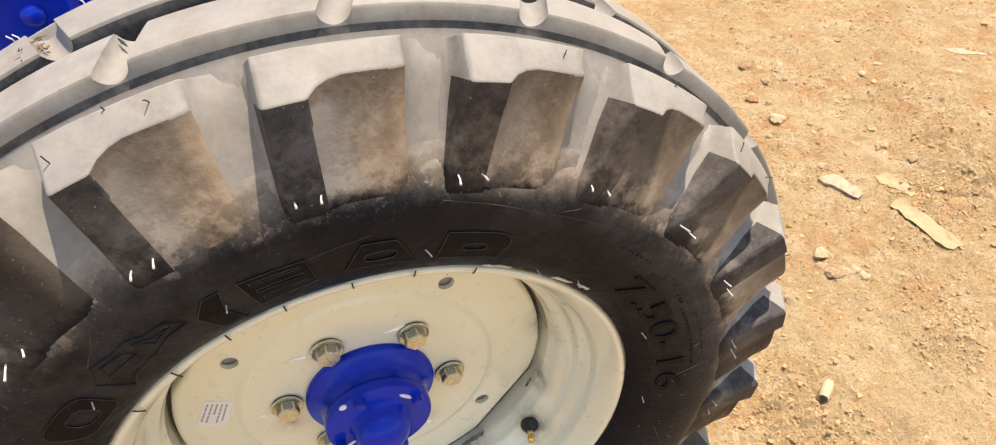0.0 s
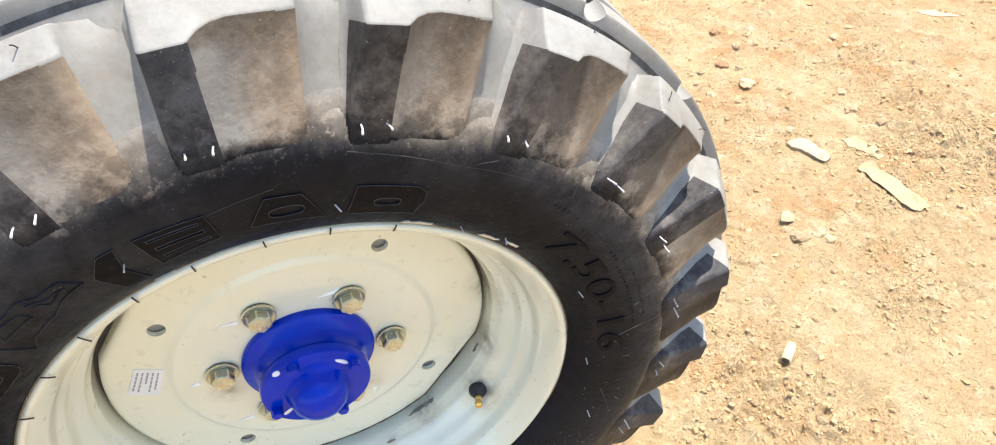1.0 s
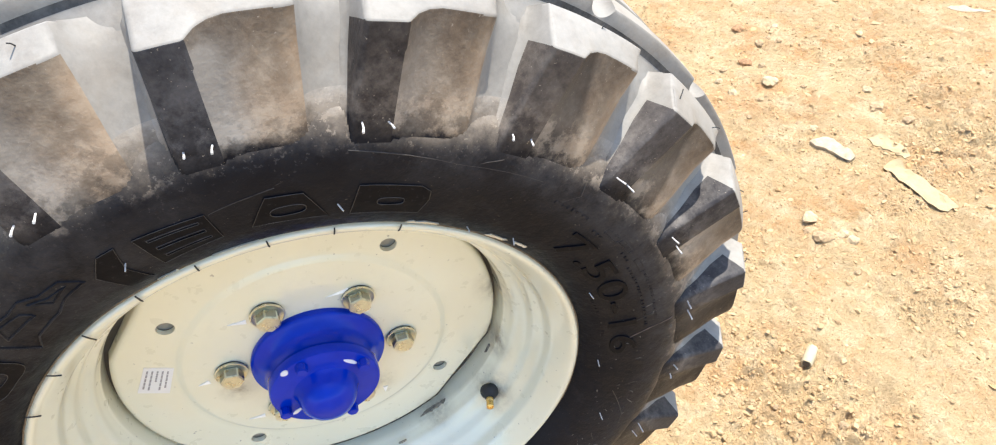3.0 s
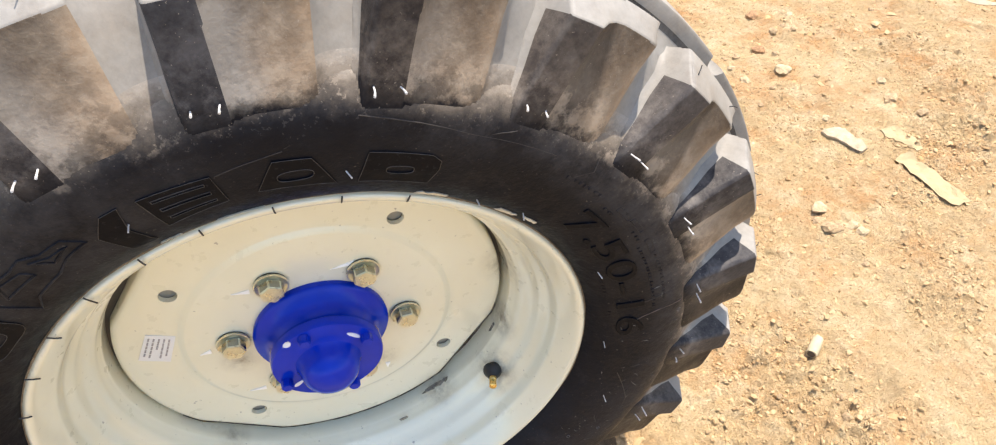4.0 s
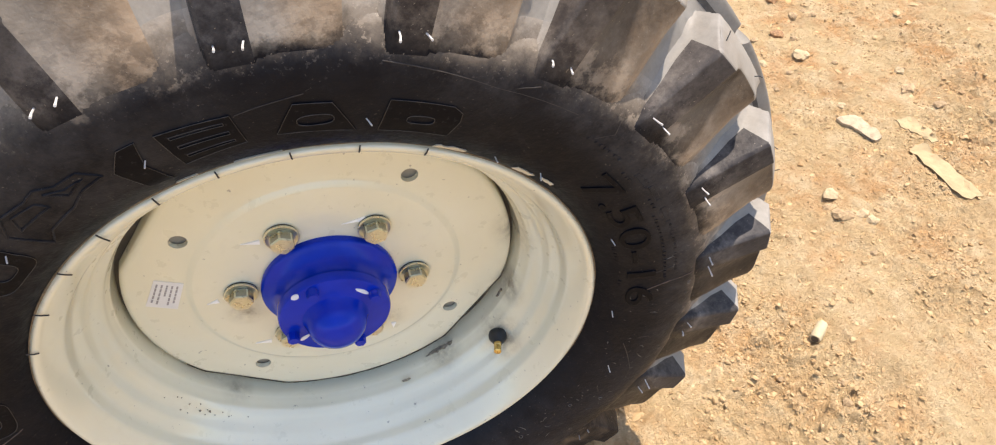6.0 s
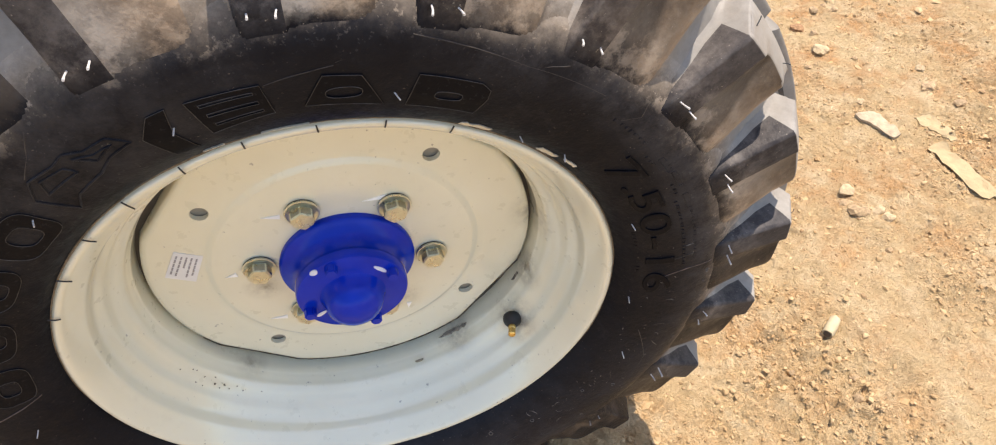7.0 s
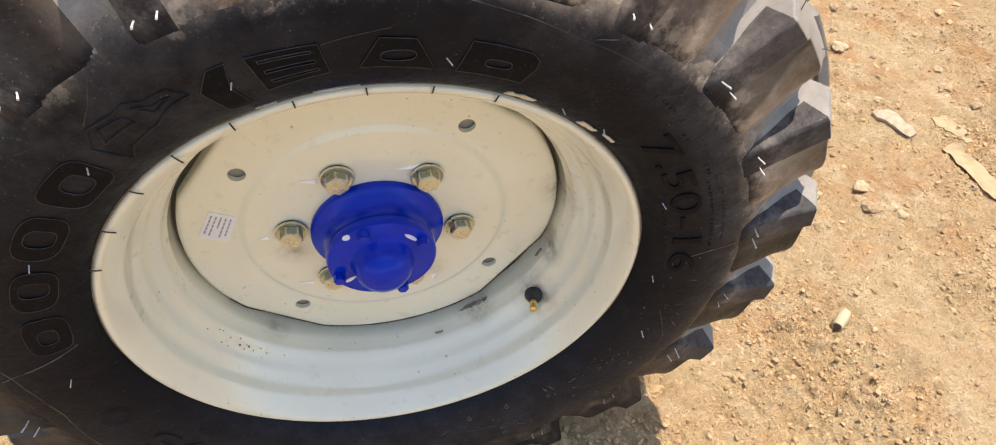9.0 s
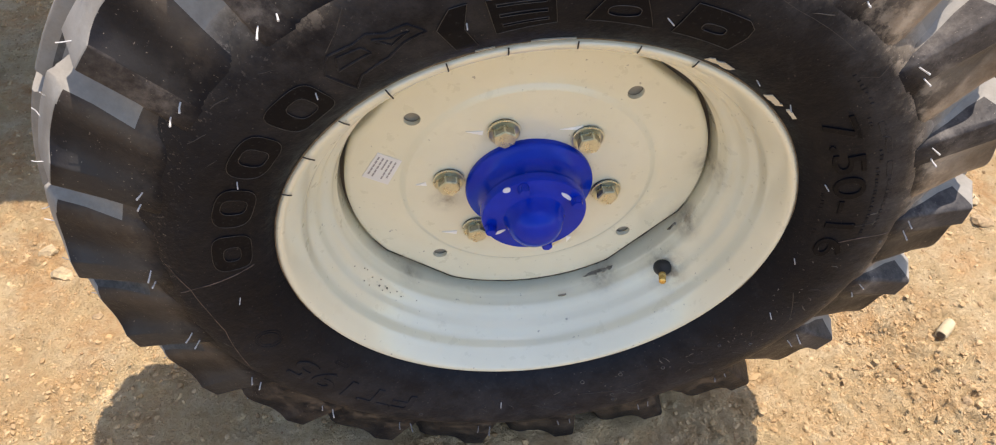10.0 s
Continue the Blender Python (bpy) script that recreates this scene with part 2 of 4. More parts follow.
def earth():
    m = Nodes("dry_sandy_earth")
    broad = m.ramp(m.noise(2.2, 5, 0.6), 0.35, 0.65)
    patch = m.ramp(m.noise(8.5, 7, 0.7, offset=(4, 2, 0)), 0.46, 0.62)
    grain = m.ramp(m.noise(240, 5, 0.78), 0.3, 0.72)
    clods = m.ramp(m.noise(46, 6, 0.75), 0.38, 0.66)
    pale = m.ramp(m.noise(15, 7, 0.72, offset=(8, 3, 0)), 0.48, 0.64)
    pits = m.ramp(m.noise(95, 5, 0.75, offset=(3, 9, 0)), 0.60, 0.72)
    base = m.mix(broad, (0.53, 0.350, 0.165), (0.60, 0.43, 0.225))
    xyz = m.tree.nodes.new("ShaderNodeSeparateXYZ")
    m.put(xyz.inputs[0], m.coord)
    base = m.mix(m.math("MULTIPLY", patch, m.ramp(xyz.outputs[1], 0.0, 0.7, 0.55, 1.0)), base, (0.53, 0.275, 0.108))
    trodden = m.ramp(m.noise(5.5, 8, 0.74, offset=(9, 5, 0)), 0.50, 0.64)
    base = m.mix(m.math("MULTIPLY", trodden, 0.42), base, (0.40, 0.255, 0.125))
    base = m.mix(m.math("MULTIPLY", pale, 0.75), base, (0.71, 0.545, 0.325))
    base = m.mix(m.math("MULTIPLY", clods, 0.45), base, (0.67, 0.505, 0.30))
    base = m.mix(m.math("MULTIPLY", pits, 0.38), base, (0.27, 0.155, 0.075))
    base = m.mix(m.ramp(grain, 0, 1, 0.12, 0.0), base, (0.22, 0.135, 0.068))
    m.set(Base_Color=base, Roughness=0.95, Specular_IOR_Level=0.15)
    m.bump((grain, 0.28, 0.003), (clods, 0.9, 0.009), (m.noise(130, 4, 0.7, offset=(1, 1, 0)), 0.7, 0.006))
    return m.mat


def pebbles():
    m = Nodes("sun_bleached_stone")
    r = m.island()
    base = m.mix(r, (0.28, 0.17, 0.080), (0.46, 0.33, 0.18))
    base = m.mix(m.ramp(m.noise(240, 4, 0.7), 0.35, 0.7, 0, 0.5), base, (0.28, 0.17, 0.09))
    m.set(Base_Color=base, Roughness=0.9, Specular_IOR_Level=0.2)
    m.bump((m.noise(400, 3), 0.4, 0.001))
    return m.mat


def crumbly():
    m = Nodes("crumbly_earth")
    base = m.mix(m.island(), (0.36, 0.230, 0.110), (0.53, 0.375, 0.205))
    base = m.mix(m.ramp(m.noise(300, 4, 0.7), 0.4, 0.7, 0, 0.4), base, (0.33, 0.21, 0.105))
    m.set(Base_Color=base, Roughness=0.95, Specular_IOR_Level=0.12)
    m.bump((m.noise(500, 3), 0.5, 0.0012))
    return m.mat


RUBBER = rubber("black_sidewall_rubber", "side")
TREAD = rubber("dusty_tread_rubber", "crown")
FACE = rubber("smeared_lug_rubber", "face")
WEDGED = rubber("wedged_lug_rubber", "wedged")
THIN = rubber("thinly_smeared_lug_rubber", "thin")
BARE = rubber("bare_lug_rubber", "pillar")
GREYED = rubber("greyed_lug_rubber", "greyed")
DARK_GROOVE = rubber("dark_dusty_groove_rubber", "groove")
MUDDY = rubber("earth_caked_lug_rubber", "muddy")
HAIR = plain("pale_rubber_whisker", (0.55, 0.53, 0.50), 0.6)
GREY_HAIR = plain("grey_rubber_whisker", (0.28, 0.26, 0.24), 0.6)
DARK_HAIR_SLOT = plain("black_whisker_and_slot_shade", (0.02, 0.02, 0.02), 0.6)
CREAM = cream_paint()
BLUE = blue_paint()
ZINC = zinc("yellow_zinc_steel")
DULL_ZINC = zinc("dull_zinc_steel", 0.95)
DARK_ZINC = zinc("dark_zinc_steel", 0.48)
EARTH = earth()
STONE = pebbles()
CRUMB = crumbly()
PAPER = plain("white_paper", (0.76, 0.73, 0.68), 0.7, spread=0.04)
INK = plain("grey_print", (0.34, 0.31, 0.29), 0.7)
GRIME_AND_SHADE = plain("brown_grey_grime_and_shade", (0.20, 0.18, 0.14), 0.8, spread=0.6, scale=260)
CHALK = plain("chalky_white", (0.89, 0.88, 0.83), 0.8)
WHITE_MARK = plain("white_paint_dab", (0.75, 0.76, 0.80), 0.5)
DIRT = plain("dry_earth_and_grass", (0.21, 0.155, 0.095), 0.9, spread=0.5, scale=220)
BRASS = plain("brass", (0.70, 0.48, 0.16), 0.3, 0.9)
BLACK = plain("black_rubber", (0.02, 0.02, 0.02), 0.5)
GREY = plain("dull_grey_steel", (0.31, 0.28, 0.22), 0.6, 0.0)
# near-black that paints shade into gaps and the stub's hollow
RECESS_DARK = plain("dark_recess_shade", (0.10, 0.09, 0.08), 0.55, 0.6)
CARD = plain("bleached_cardboard", (0.385, 0.285, 0.150), 0.85, spread=0.15, scale=60, relief=0.003)
CORK = plain("pale_stub", (0.44, 0.35, 0.21), 0.85, spread=0.2)


# ---- mesh helpers ----
def mesh_of(name, bm, material, smooth=35):
    me = bpy.data.meshes.new(name)
    bmesh.ops.recalc_face_normals(bm, faces=bm.faces)
    bm.to_mesh(me)
    bm.free()
    me.materials.append(material)
    if smooth:
        me.shade_smooth()
        me.set_sharp_from_angle(angle=radians(smooth))
    return me


def part(name, bm, material, parent=None, label="", at=None, smooth=35):
    """One mesh object under a thing or a part; bm may be a bmesh or a finished mesh."""
    me = bm if isinstance(bm, bpy.types.Mesh) else mesh_of(name, bm, material, smooth)
    ob = new(name, me)
    ob.parent = parent
    if at is not None:
        ob.matrix_basis = at
    return tagged(ob, label)


def polar(deg, r, y):
    a = radians(deg)
    return Vector((r * math.cos(a), y, r * math.sin(a)))


def lathe(profile, steps=128, closed=False, bm=None):
    """A ring turned about the y axis from (r, y) pairs; r = 0 closes to a point."""
    bm = bm or bmesh.new()
    rings = []
    for r, y in profile:
        if r < 1e-6:
            rings.append([bm.verts.new((0, y, 0))])
        else:
            rings.append([bm.verts.new(polar(360 * i / steps, r, y)) for i in range(steps)])
    pairs = list(zip(rings, rings[1:]))
    if closed:
        pairs.append((rings[-1], rings[0]))
    for a, b in pairs:
        for i in range(steps):
            j = (i + 1) % steps
            if len(a) == 1:
                bm.faces.new((a[0], b[i], b[j]))
            elif len(b) == 1:
                bm.faces.new((a[i], b[0], a[j]))
            else:
                bm.faces.new((a[i], b[i], b[j], a[j]))
    return bm


def spline(points, n):
    """Catmull-Rom through (r, y) points, n pieces a span."""
    out = []
    p = [points[0], *points, points[-1]]
    for i in range(1, len(p) - 2):
        a, b, c, d = (Vector((*q, 0)) for q in p[i - 1:i + 3])
        for k in range(n):
            t = k / n
            v = 0.5 * (2 * b + (c - a) * t + (2 * a - 5 * b + 4 * c - d) * t * t + (3 * b - a - 3 * c + d) * t ** 3)
            out.append((v.x, v.y))
    out.append(points[-1])
    return out


def prism(top, bottom, bevel=0.0, segments=2):
    """A solid between two loops of the same count."""
    bm = bmesh.new()
    a = [bm.verts.new(v) for v in top]
    b = [bm.verts.new(v) for v in bottom]
    bm.faces.new(a)
    bm.faces.new(reversed(b))
    n = len(a)
    for i in range(n):
        j = (i + 1) % n
        bm.faces.new((a[i], b[i], b[j], a[j]))
    if bevel:
        bmesh.ops.bevel(bm, geom=bm.edges[:], offset=bevel, segments=segments, affect="EDGES", profile=0.6)
    return bm


def tube(points, radii, sides=8, bm=None):
    """A round, capped tube along points."""
    bm = bm or bmesh.new()
    rings = []
    pts = [Vector(p) for p in points]
    for i, p in enumerate(pts):
        d = (pts[min(i + 1, len(pts) - 1)] - pts[max(i - 1, 0)]).normalized()
        u = d.orthogonal().normalized()
        if rings:
            u = (side - d * side.dot(d)).normalized()
        side = u
        v = d.cross(u)
        r = radii[i] if isinstance(radii, (list, tuple)) else radii
        rings.append([bm.verts.new(p + r * (math.cos(t) * u + math.sin(t) * v)) for t in (2 * math.pi * k / sides for k in range(sides))])
    for a, b in zip(rings, rings[1:]):
        for i in range(sides):
            j = (i + 1) % sides
            bm.faces.new((a[i], a[j], b[j], b[i]))
    bm.faces.new(reversed(rings[0]))
    bm.faces.new(rings[-1])
    return bm


def stone_mesh(bm, at, size, rng, flat=0.6, detail=1):
    m = Matrix.LocRotScale(at, Euler([rng.uniform(0, 6.28) for _ in range(3)]), None)
    made = bmesh.ops.create_icosphere(bm, subdivisions=detail, radius=size)
    k = [rng.uniform(0.65, 1.25) for _ in range(3)]
    for v in made["verts"]:
        v.co = Vector((v.co.x * k[0], v.co.y * k[1], v.co.z * k[2])) * rng.uniform(0.82, 1.12)
        w = m.to_3x3() @ v.co
        w.z *= flat
        v.co = w + m.translation
    return made["verts"]


# ---- ground: one sheet to the horizon, fine near the wheel ----
def steps_of(lo, hi, cell, far):
    inner = list(np.arange(lo, hi, cell))
    out, d, x = [], cell, hi
    while x < far:
        out.append(x)
        d *= 1.35
        x += d
    out.append(far)
    left, d, x = [], cell, lo - cell
    while x > -far:
        left.append(x)
        d *= 1.35
        x -= d
    left.append(-far)
    return np.array(left[::-1] + inner + out)


def ground_height(x, y):
    near = 1.0 / (1.0 + ((x * x + y * y) / 9.0) ** 2)
    if near < 0.02:
        return 0.0
    p = Vector((x, y, 0.0))
    h = 0.008 * noise.noise(p * 3.1) + 0.0085 * noise.noise(p * 11 + Vector((5, 1, 0))) + 0.0050 * noise.noise(p * 23 + Vector((2, 6, 0)))
    rough = min(1.0, max(0.0, 0.5 + 1.3 * noise.noise(Vector((x * 4.5, y * 4.5, 7)))))
    rough *= 1.0 - 0.6 * min(1.0, max(0.0, (y - 0.35) / 0.4))
    c = noise.noise(p * 34 + Vector((1, 7, 0)))
    lump = max(0.0, noise.noise(p * 78 + Vector((4, 9, 0))) - 0.05)
    h += 0.0130 * rough * lump + 0.0040 * rough * noise.noise(p * 150 + Vector((6, 3, 0)))
    h += 0.0045 * c + (0.0022 + 0.0070 * rough * rough) * abs(noise.noise(p * 62 + Vector((3, 0, 0)))) + 0.0013 * noise.noise(p * 120)
    h += 0.024 * rough * max(0.0, noise.noise(p * 44 + Vector((8, 2, 0))) - 0.22)
    return h * near


def build_ground():
    xs = steps_of(-0.85, 1.75, 0.0038, 600.0)
    ys = steps_of(-0.30, 1.60, 0.0038, 600.0)
    verts = [(x, y, ground_height(x, y)) for y in ys for x in xs]
    n = len(xs)
    faces = [(j * n + i, j * n + i + 1, (j + 1) * n + i + 1, (j + 1) * n + i) for j in range(len(ys) - 1) for i in range(n - 1)]
    me = bpy.data.meshes.new("ground")
    me.from_pydata(verts, [], faces)
    me.materials.append(EARTH)
    me.shade_smooth()
    return tagged(new("ground", me), "dry sandy orange earth strewn with grit", "ground", kind="structure")


build_ground()

# ---- the wheel ----
# wheel axes: x and z in the wheel's plane, y inwards; y = 0 is the plane of the outer rim edge
TURN = Matrix(((0.90941959, 0.0, -0.41587981), (-0.01781259, 0.99908233, -0.03895144), (0.41549817, 0.0428311, 0.90858504)))
BASE = Vector((-0.15917, 0.05359, -0.34806))  # the point of the ground below it, in wheel axes
HUB = Matrix.Translation(-BASE)
PITCH = 360 / 21
MID = 0.0755  # middle plane of the tyre


def spin(k):
    """A turn by k lug pitches."""
    return Matrix.Rotation(-radians(k * PITCH), 4, "Y")


wheel = tagged(new("front_wheel"), "tractor front wheel with dusty lugged tyre and cream rim", "wheel")
wheel.matrix_world = TURN.to_4x4()

SIDE = [(0.2225, 0.006), (0.227, -0.002), (0.234, -0.010), (0.246, -0.0175), (0.262, -0.0225), (0.283, -0.0265), (0.303, -0.0265), (0.318, -0.0205),
        (0.333, -0.0085), (0.350, 0.005), (0.366, 0.018), (0.378, 0.031), (0.384, 0.046), (0.386, MID)]


def side_y(r):
    """The y of the outer sidewall at radius r."""
    for (r0, y0), (r1, y1) in zip(SIDE, SIDE[1:]):
        if r0 <= r <= r1:
            return y0 + (y1 - y0) * (r - r0) / (r1 - r0)
    return 0.0


def lug_solid(side):
    """One shoulder lug, lofted across its angle with a hollow fillet at both ends; side -1 makes it for the inner shoulder."""
    main = [(0.362, 0.033), (0.3965, 0.0105), (0.3918, 0.0025), (0.3862, -0.0060), (0.366, -0.0100), (0.338, -0.0185), (0.300, -0.0262)]
    pillar = [(0.362, 0.033), (0.3965, 0.0115), (0.3902, -0.002), (0.3822, -0.0182), (0.366, -0.0194), (0.345, -0.0212), (0.298, -0.0262)]
    root = [(0.370, 0.042), (0.3838, 0.0265), (0.3790, 0.0188), (0.3698, 0.0108), (0.3545, 0.0038), (0.3370, -0.0080), (0.3090, -0.0236)]

    def mixed(a, b, f):
        return [(p + (r - p) * f, q + (t - q) * f) for (p, q), (r, t) in zip(a, b)]

    def sunk(d):
        return main[:2] + [(a - d * 0.25 * f, b + d * f) for (a, b), f in zip(main[2:], (0.7, 0.7, 0.75, 0.55, 0.0))]

    worn = sunk(0.0062)
    steep = pillar[:2] + [(a - 0.0006, b + 0.0022) for a, b in pillar[2:-1]] + pillar[-1:]
    # angle at the crown, angle at the foot, section
    stations = [(50.6, 50.8, root), (52.0, 52.2, root)] + [(55.75 - 3.75 * d, 55.9 - 3.7 * d, mixed(root, worn, w)) for d, w in ((0.86, 0.012), (0.71, 0.05), (0.56, 0.12), (0.42, 0.22), (0.29, 0.37), (0.17, 0.54), (0.08, 0.74))]
    first = len(stations)
    stations += [(55.75, 55.9, worn), (56.05, 56.3, sunk(0.0042)), (56.6, 56.9, sunk(0.0020)), (57.3, 57.6, sunk(0.0005)), (58.2, 58.5, main), (59.9, 60.2, main), (61.0, 61.3, main), (62.2, 62.6, mixed(main, pillar, 0.15)), (63.2, 63.6, mixed(main, pillar, 0.45))]
    second = len(stations)
    stations += [(64.15, 64.5, pillar), (65.6, 66.0, pillar), (67.3, 68.5, pillar)]
    last = len(stations)
    stations += [(67.6, 68.9, steep)] + [(67.7 + 0.9 * d, 69.0 + 0.9 * d, mixed(root, steep, w)) for d, w in ((0.06, 0.72), (0.17, 0.45), (0.34, 0.22), (0.6, 0.07), (1.0, 0.0))]
    bm = bmesh.new()
    rows = []
    for top, foot, sec in stations:
        row = []
        for r, y in sec:
            f = (0.3965 - r) / (0.3965 - 0.305)
            row.append(bm.verts.new(polar(top + (foot - top) * f, r, MID + (y - MID) * side)))
        rows.append(row)
    n = len(main)
    for k, (a, b) in enumerate(zip(rows, rows[1:])):
        for i in range(n):
            j = (i + 1) % n
            f = bm.faces.new((a[i], a[j], b[j], b[i]))
            # the pillar's steep side keeps the darker pillar rubber
            groove = k < first or k >= last + 3
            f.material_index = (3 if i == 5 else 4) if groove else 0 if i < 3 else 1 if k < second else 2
    bm.faces.new(rows[0])
    bm.faces.new(reversed(rows[-1]))
    bmesh.ops.recalc_face_normals(bm, faces=bm.faces)
    hard = [e for e in bm.edges if len(e.link_faces) == 2 and e.calc_face_angle() > radians(30) and all(v.co.xz.length > 0.345 and (MID - v.co.y) * side > 0.058 for v in e.verts)]
    bmesh.ops.bevel(bm, geom=hard, offset=0.0042, segments=3, affect="EDGES", profile=0.55, clamp_overlap=True)
    bmesh.ops.recalc_face_normals(bm, faces=bm.faces)
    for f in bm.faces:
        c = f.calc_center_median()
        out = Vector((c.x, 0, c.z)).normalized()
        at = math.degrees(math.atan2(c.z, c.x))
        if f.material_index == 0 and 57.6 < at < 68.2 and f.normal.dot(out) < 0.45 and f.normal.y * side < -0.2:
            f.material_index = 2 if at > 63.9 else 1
    return bm


def band_ring(side):
    """A raised band round the tread, 36 mm wide, with 21 half-round channels across it."""
    near, far, deep = 0.0295, 0.0665, 0.0099
    prof = [(0.3690, near - 0.0165), (0.3770, near - 0.0125), (0.3814, near - 0.0088), (0.3846, near - 0.0060), (0.3875, near - 0.0036), (0.3905, near - 0.0017), (0.3950, near - 0.0005), (0.4035, near), (0.4052, near + 0.0014), (0.4057, near + 0.006), (0.406, (near + far) / 2), (0.4057, far - 0.006), (0.4052, far - 0.0014), (0.4035, far), (0.392, far + 0.0006), (0.380, far + 0.001)]
    arc = deep / 0.405
    offsets = [arc * math.sin(radians(t)) for t in (-90, -84, -72, -58, -43, -28, -14, 0, 14, 28, 43, 58, 72, 84, 90)]
    step = 2 * math.pi / 21
    offsets += [arc + (step - 2 * arc) * i / 12 for i in range(1, 12)]
    bm = bmesh.new()
    rings = []
    for r, y in prof:
        ring = []
        for k in range(21):
            for o in offsets:
                a = radians(60.4) + k * step + o - radians(1.9) * (y - near) / (far - near) + (0 if side > 0 else step / 2 - radians(1.8))
                d = o * 0.405
                dip = math.sqrt(max(0.0, deep * deep - d * d)) if abs(o) <= arc else 0.0
                ring.append(bm.verts.new(polar(math.degrees(a), min(r, 0.4056 - dip) if dip > 0 else r, y if side > 0 else 2 * MID - y)))
        rings.append(ring)
    n = len(rings[0])
    for row, (a, b) in enumerate(zip(rings, rings[1:])):
        for i in range(n):
            j = (i + 1) % n
            f = bm.faces.new((a[i], b[i], b[j], a[j]))
            f.material_index = 1 if row in (5, 13, 14) else 0
    return bm


def build_tyre():
    near = spline(SIDE, 4)
    far = [(r, 2 * MID - y) for r, y in near[-2::-1]]
    bm = lathe(near + far, 252)
    tyre = part("tyre", bm, RUBBER, wheel, "black rubber lugged tyre dusted with pale earth", HUB)
    # shoulder lugs: a wide block with a narrow pillar that stands out at one end
    lug = mesh_of("tread_lug", lug_solid(1), TREAD, 56)
    far_lug = mesh_of("tread_lug", lug_solid(-1), TREAD, 56)
    # crown, face, pillar, foot of the groove, groove; low grooves are darkened as shade
    looks = {"dusty": (TREAD, FACE, BARE, RUBBER, TREAD), "thin": (TREAD, THIN, BARE, RUBBER, TREAD), "wedged": (TREAD, WEDGED, GREYED, RUBBER, TREAD), "turned": (TREAD, THIN, THIN, THIN, TREAD), "low": (TREAD, THIN, THIN, THIN, DARK_GROOVE), "muddy": (MUDDY, MUDDY, MUDDY, MUDDY, MUDDY)}
    lugs = {}
    for name, mats in looks.items():
        lugs[name] = lug.copy()
        lugs[name].materials[0] = mats[0]
        for m in mats[1:]:
            lugs[name].materials.append(m)
    for m in (FACE, BARE, TREAD, TREAD):
        far_lug.materials.append(m)
    for k in range(21):
        part("tread_lug", lugs["muddy" if 8 <= k <= 13 else "turned" if 4 <= k <= 5 else "low" if 6 <= k <= 7 else "thin" if 2 <= k <= 16 else "wedged" if k in (18, 19) else "dusty"], None, tyre, at=spin(k))
    bpy.data.meshes.remove(lug)
    for k in range(21):
        part("tread_lug", far_lug, None, tyre, at=spin(k + 0.5))
    # two running bands, crossed by slanting half-round channels
    for side in (1, -1):
        me = mesh_of("tread_band", band_ring(side), TREAD, 40)
        me.materials.append(DARK_GROOVE)
        part("tread_band", me, None, tyre)
    return tyre


tyre = build_tyre()


def build_rim():
    outer = [(0.2235, 0.006), (0.2258, 0.002), (0.2256, -0.002), (0.2232, -0.0042), (0.2195, -0.003), (0.2140, 0.003), (0.2090, 0.0095), (0.2058, 0.0140),
             (0.2044, 0.0185), (0.2031, 0.0235), (0.2015, 0.0270), (0.1987, 0.0308), (0.1958, 0.0348), (0.1939, 0.0390), (0.1920, 0.0430), (0.1890, 0.0470), (0.1857, 0.0505), (0.1828, 0.0548), (0.1812, 0.0600), (0.1792, 0.0660), (0.1778, 0.073), (0.1772, 0.105), (0.1950, 0.118), (0.2000, 0.145), (0.2240, 0.152)]
    inner = [(0.2240, 0.155), (0.1960, 0.149), (0.1900, 0.122), (0.1812, 0.104), (0.1820, 0.068), (0.1960, 0.050), (0.2000, 0.038), (0.2080, 0.028), (0.2110, 0.015), (0.2190, 0.006)]
    bm = lathe(spline(outer, 4) + inner, 192, closed=True)
    rim = part("rim", bm, CREAM, wheel, "cream-painted steel rim with stepped well", HUB, smooth=60)
    a = -62.0
    stem = part("valve_stem", lathe([(0, -0.002), (0.0094, -0.002), (0.0096, 0.001), (0.0090, 0.0035), (0.0070, 0.0065), (0.0050, 0.0090), (0.0044, 0.0110), (0, 0.011)], 20), BLACK, rim, "black rubber valve stem")
    d = (polar(a, 0.173, 0.010) - polar(a, 0.187, 0.050)).normalized()
    stem.matrix_basis = Matrix.Translation(polar(a, 0.186, 0.047)) @ Vector((0, 1, 0)).rotation_difference(d).to_matrix().to_4x4()
    part("valve_tip", lathe([(0, 0.0105), (0.0038, 0.0105), (0.0038, 0.0140), (0.0031, 0.0147), (0.0031, 0.0165), (0.0037, 0.0170), (0.0037, 0.0222), (0.0024, 0.0230), (0, 0.0230)], 16), BRASS, rim, "brass valve tip",
         at=stem.matrix_basis)
    return rim


rim = build_rim()


def disc_edge(deg):
    """Radius of the disc's outline: a circle, a little drawn in at the bottom, with four flats."""
    r = 0.1725 - 0.0045 * max(0.0, math.cos(radians(deg + 106))) ** 3
    for c, near in ((26.6, 0.1650), (116.6, 0.1650), (-63.4, 0.1630), (-153.4, 0.1655)):
        d = radians((deg - c + 180) % 360 - 180)
        if abs(d) < 1.2:
            r = min(r, near / max(0.2, math.cos(d)))
    return r


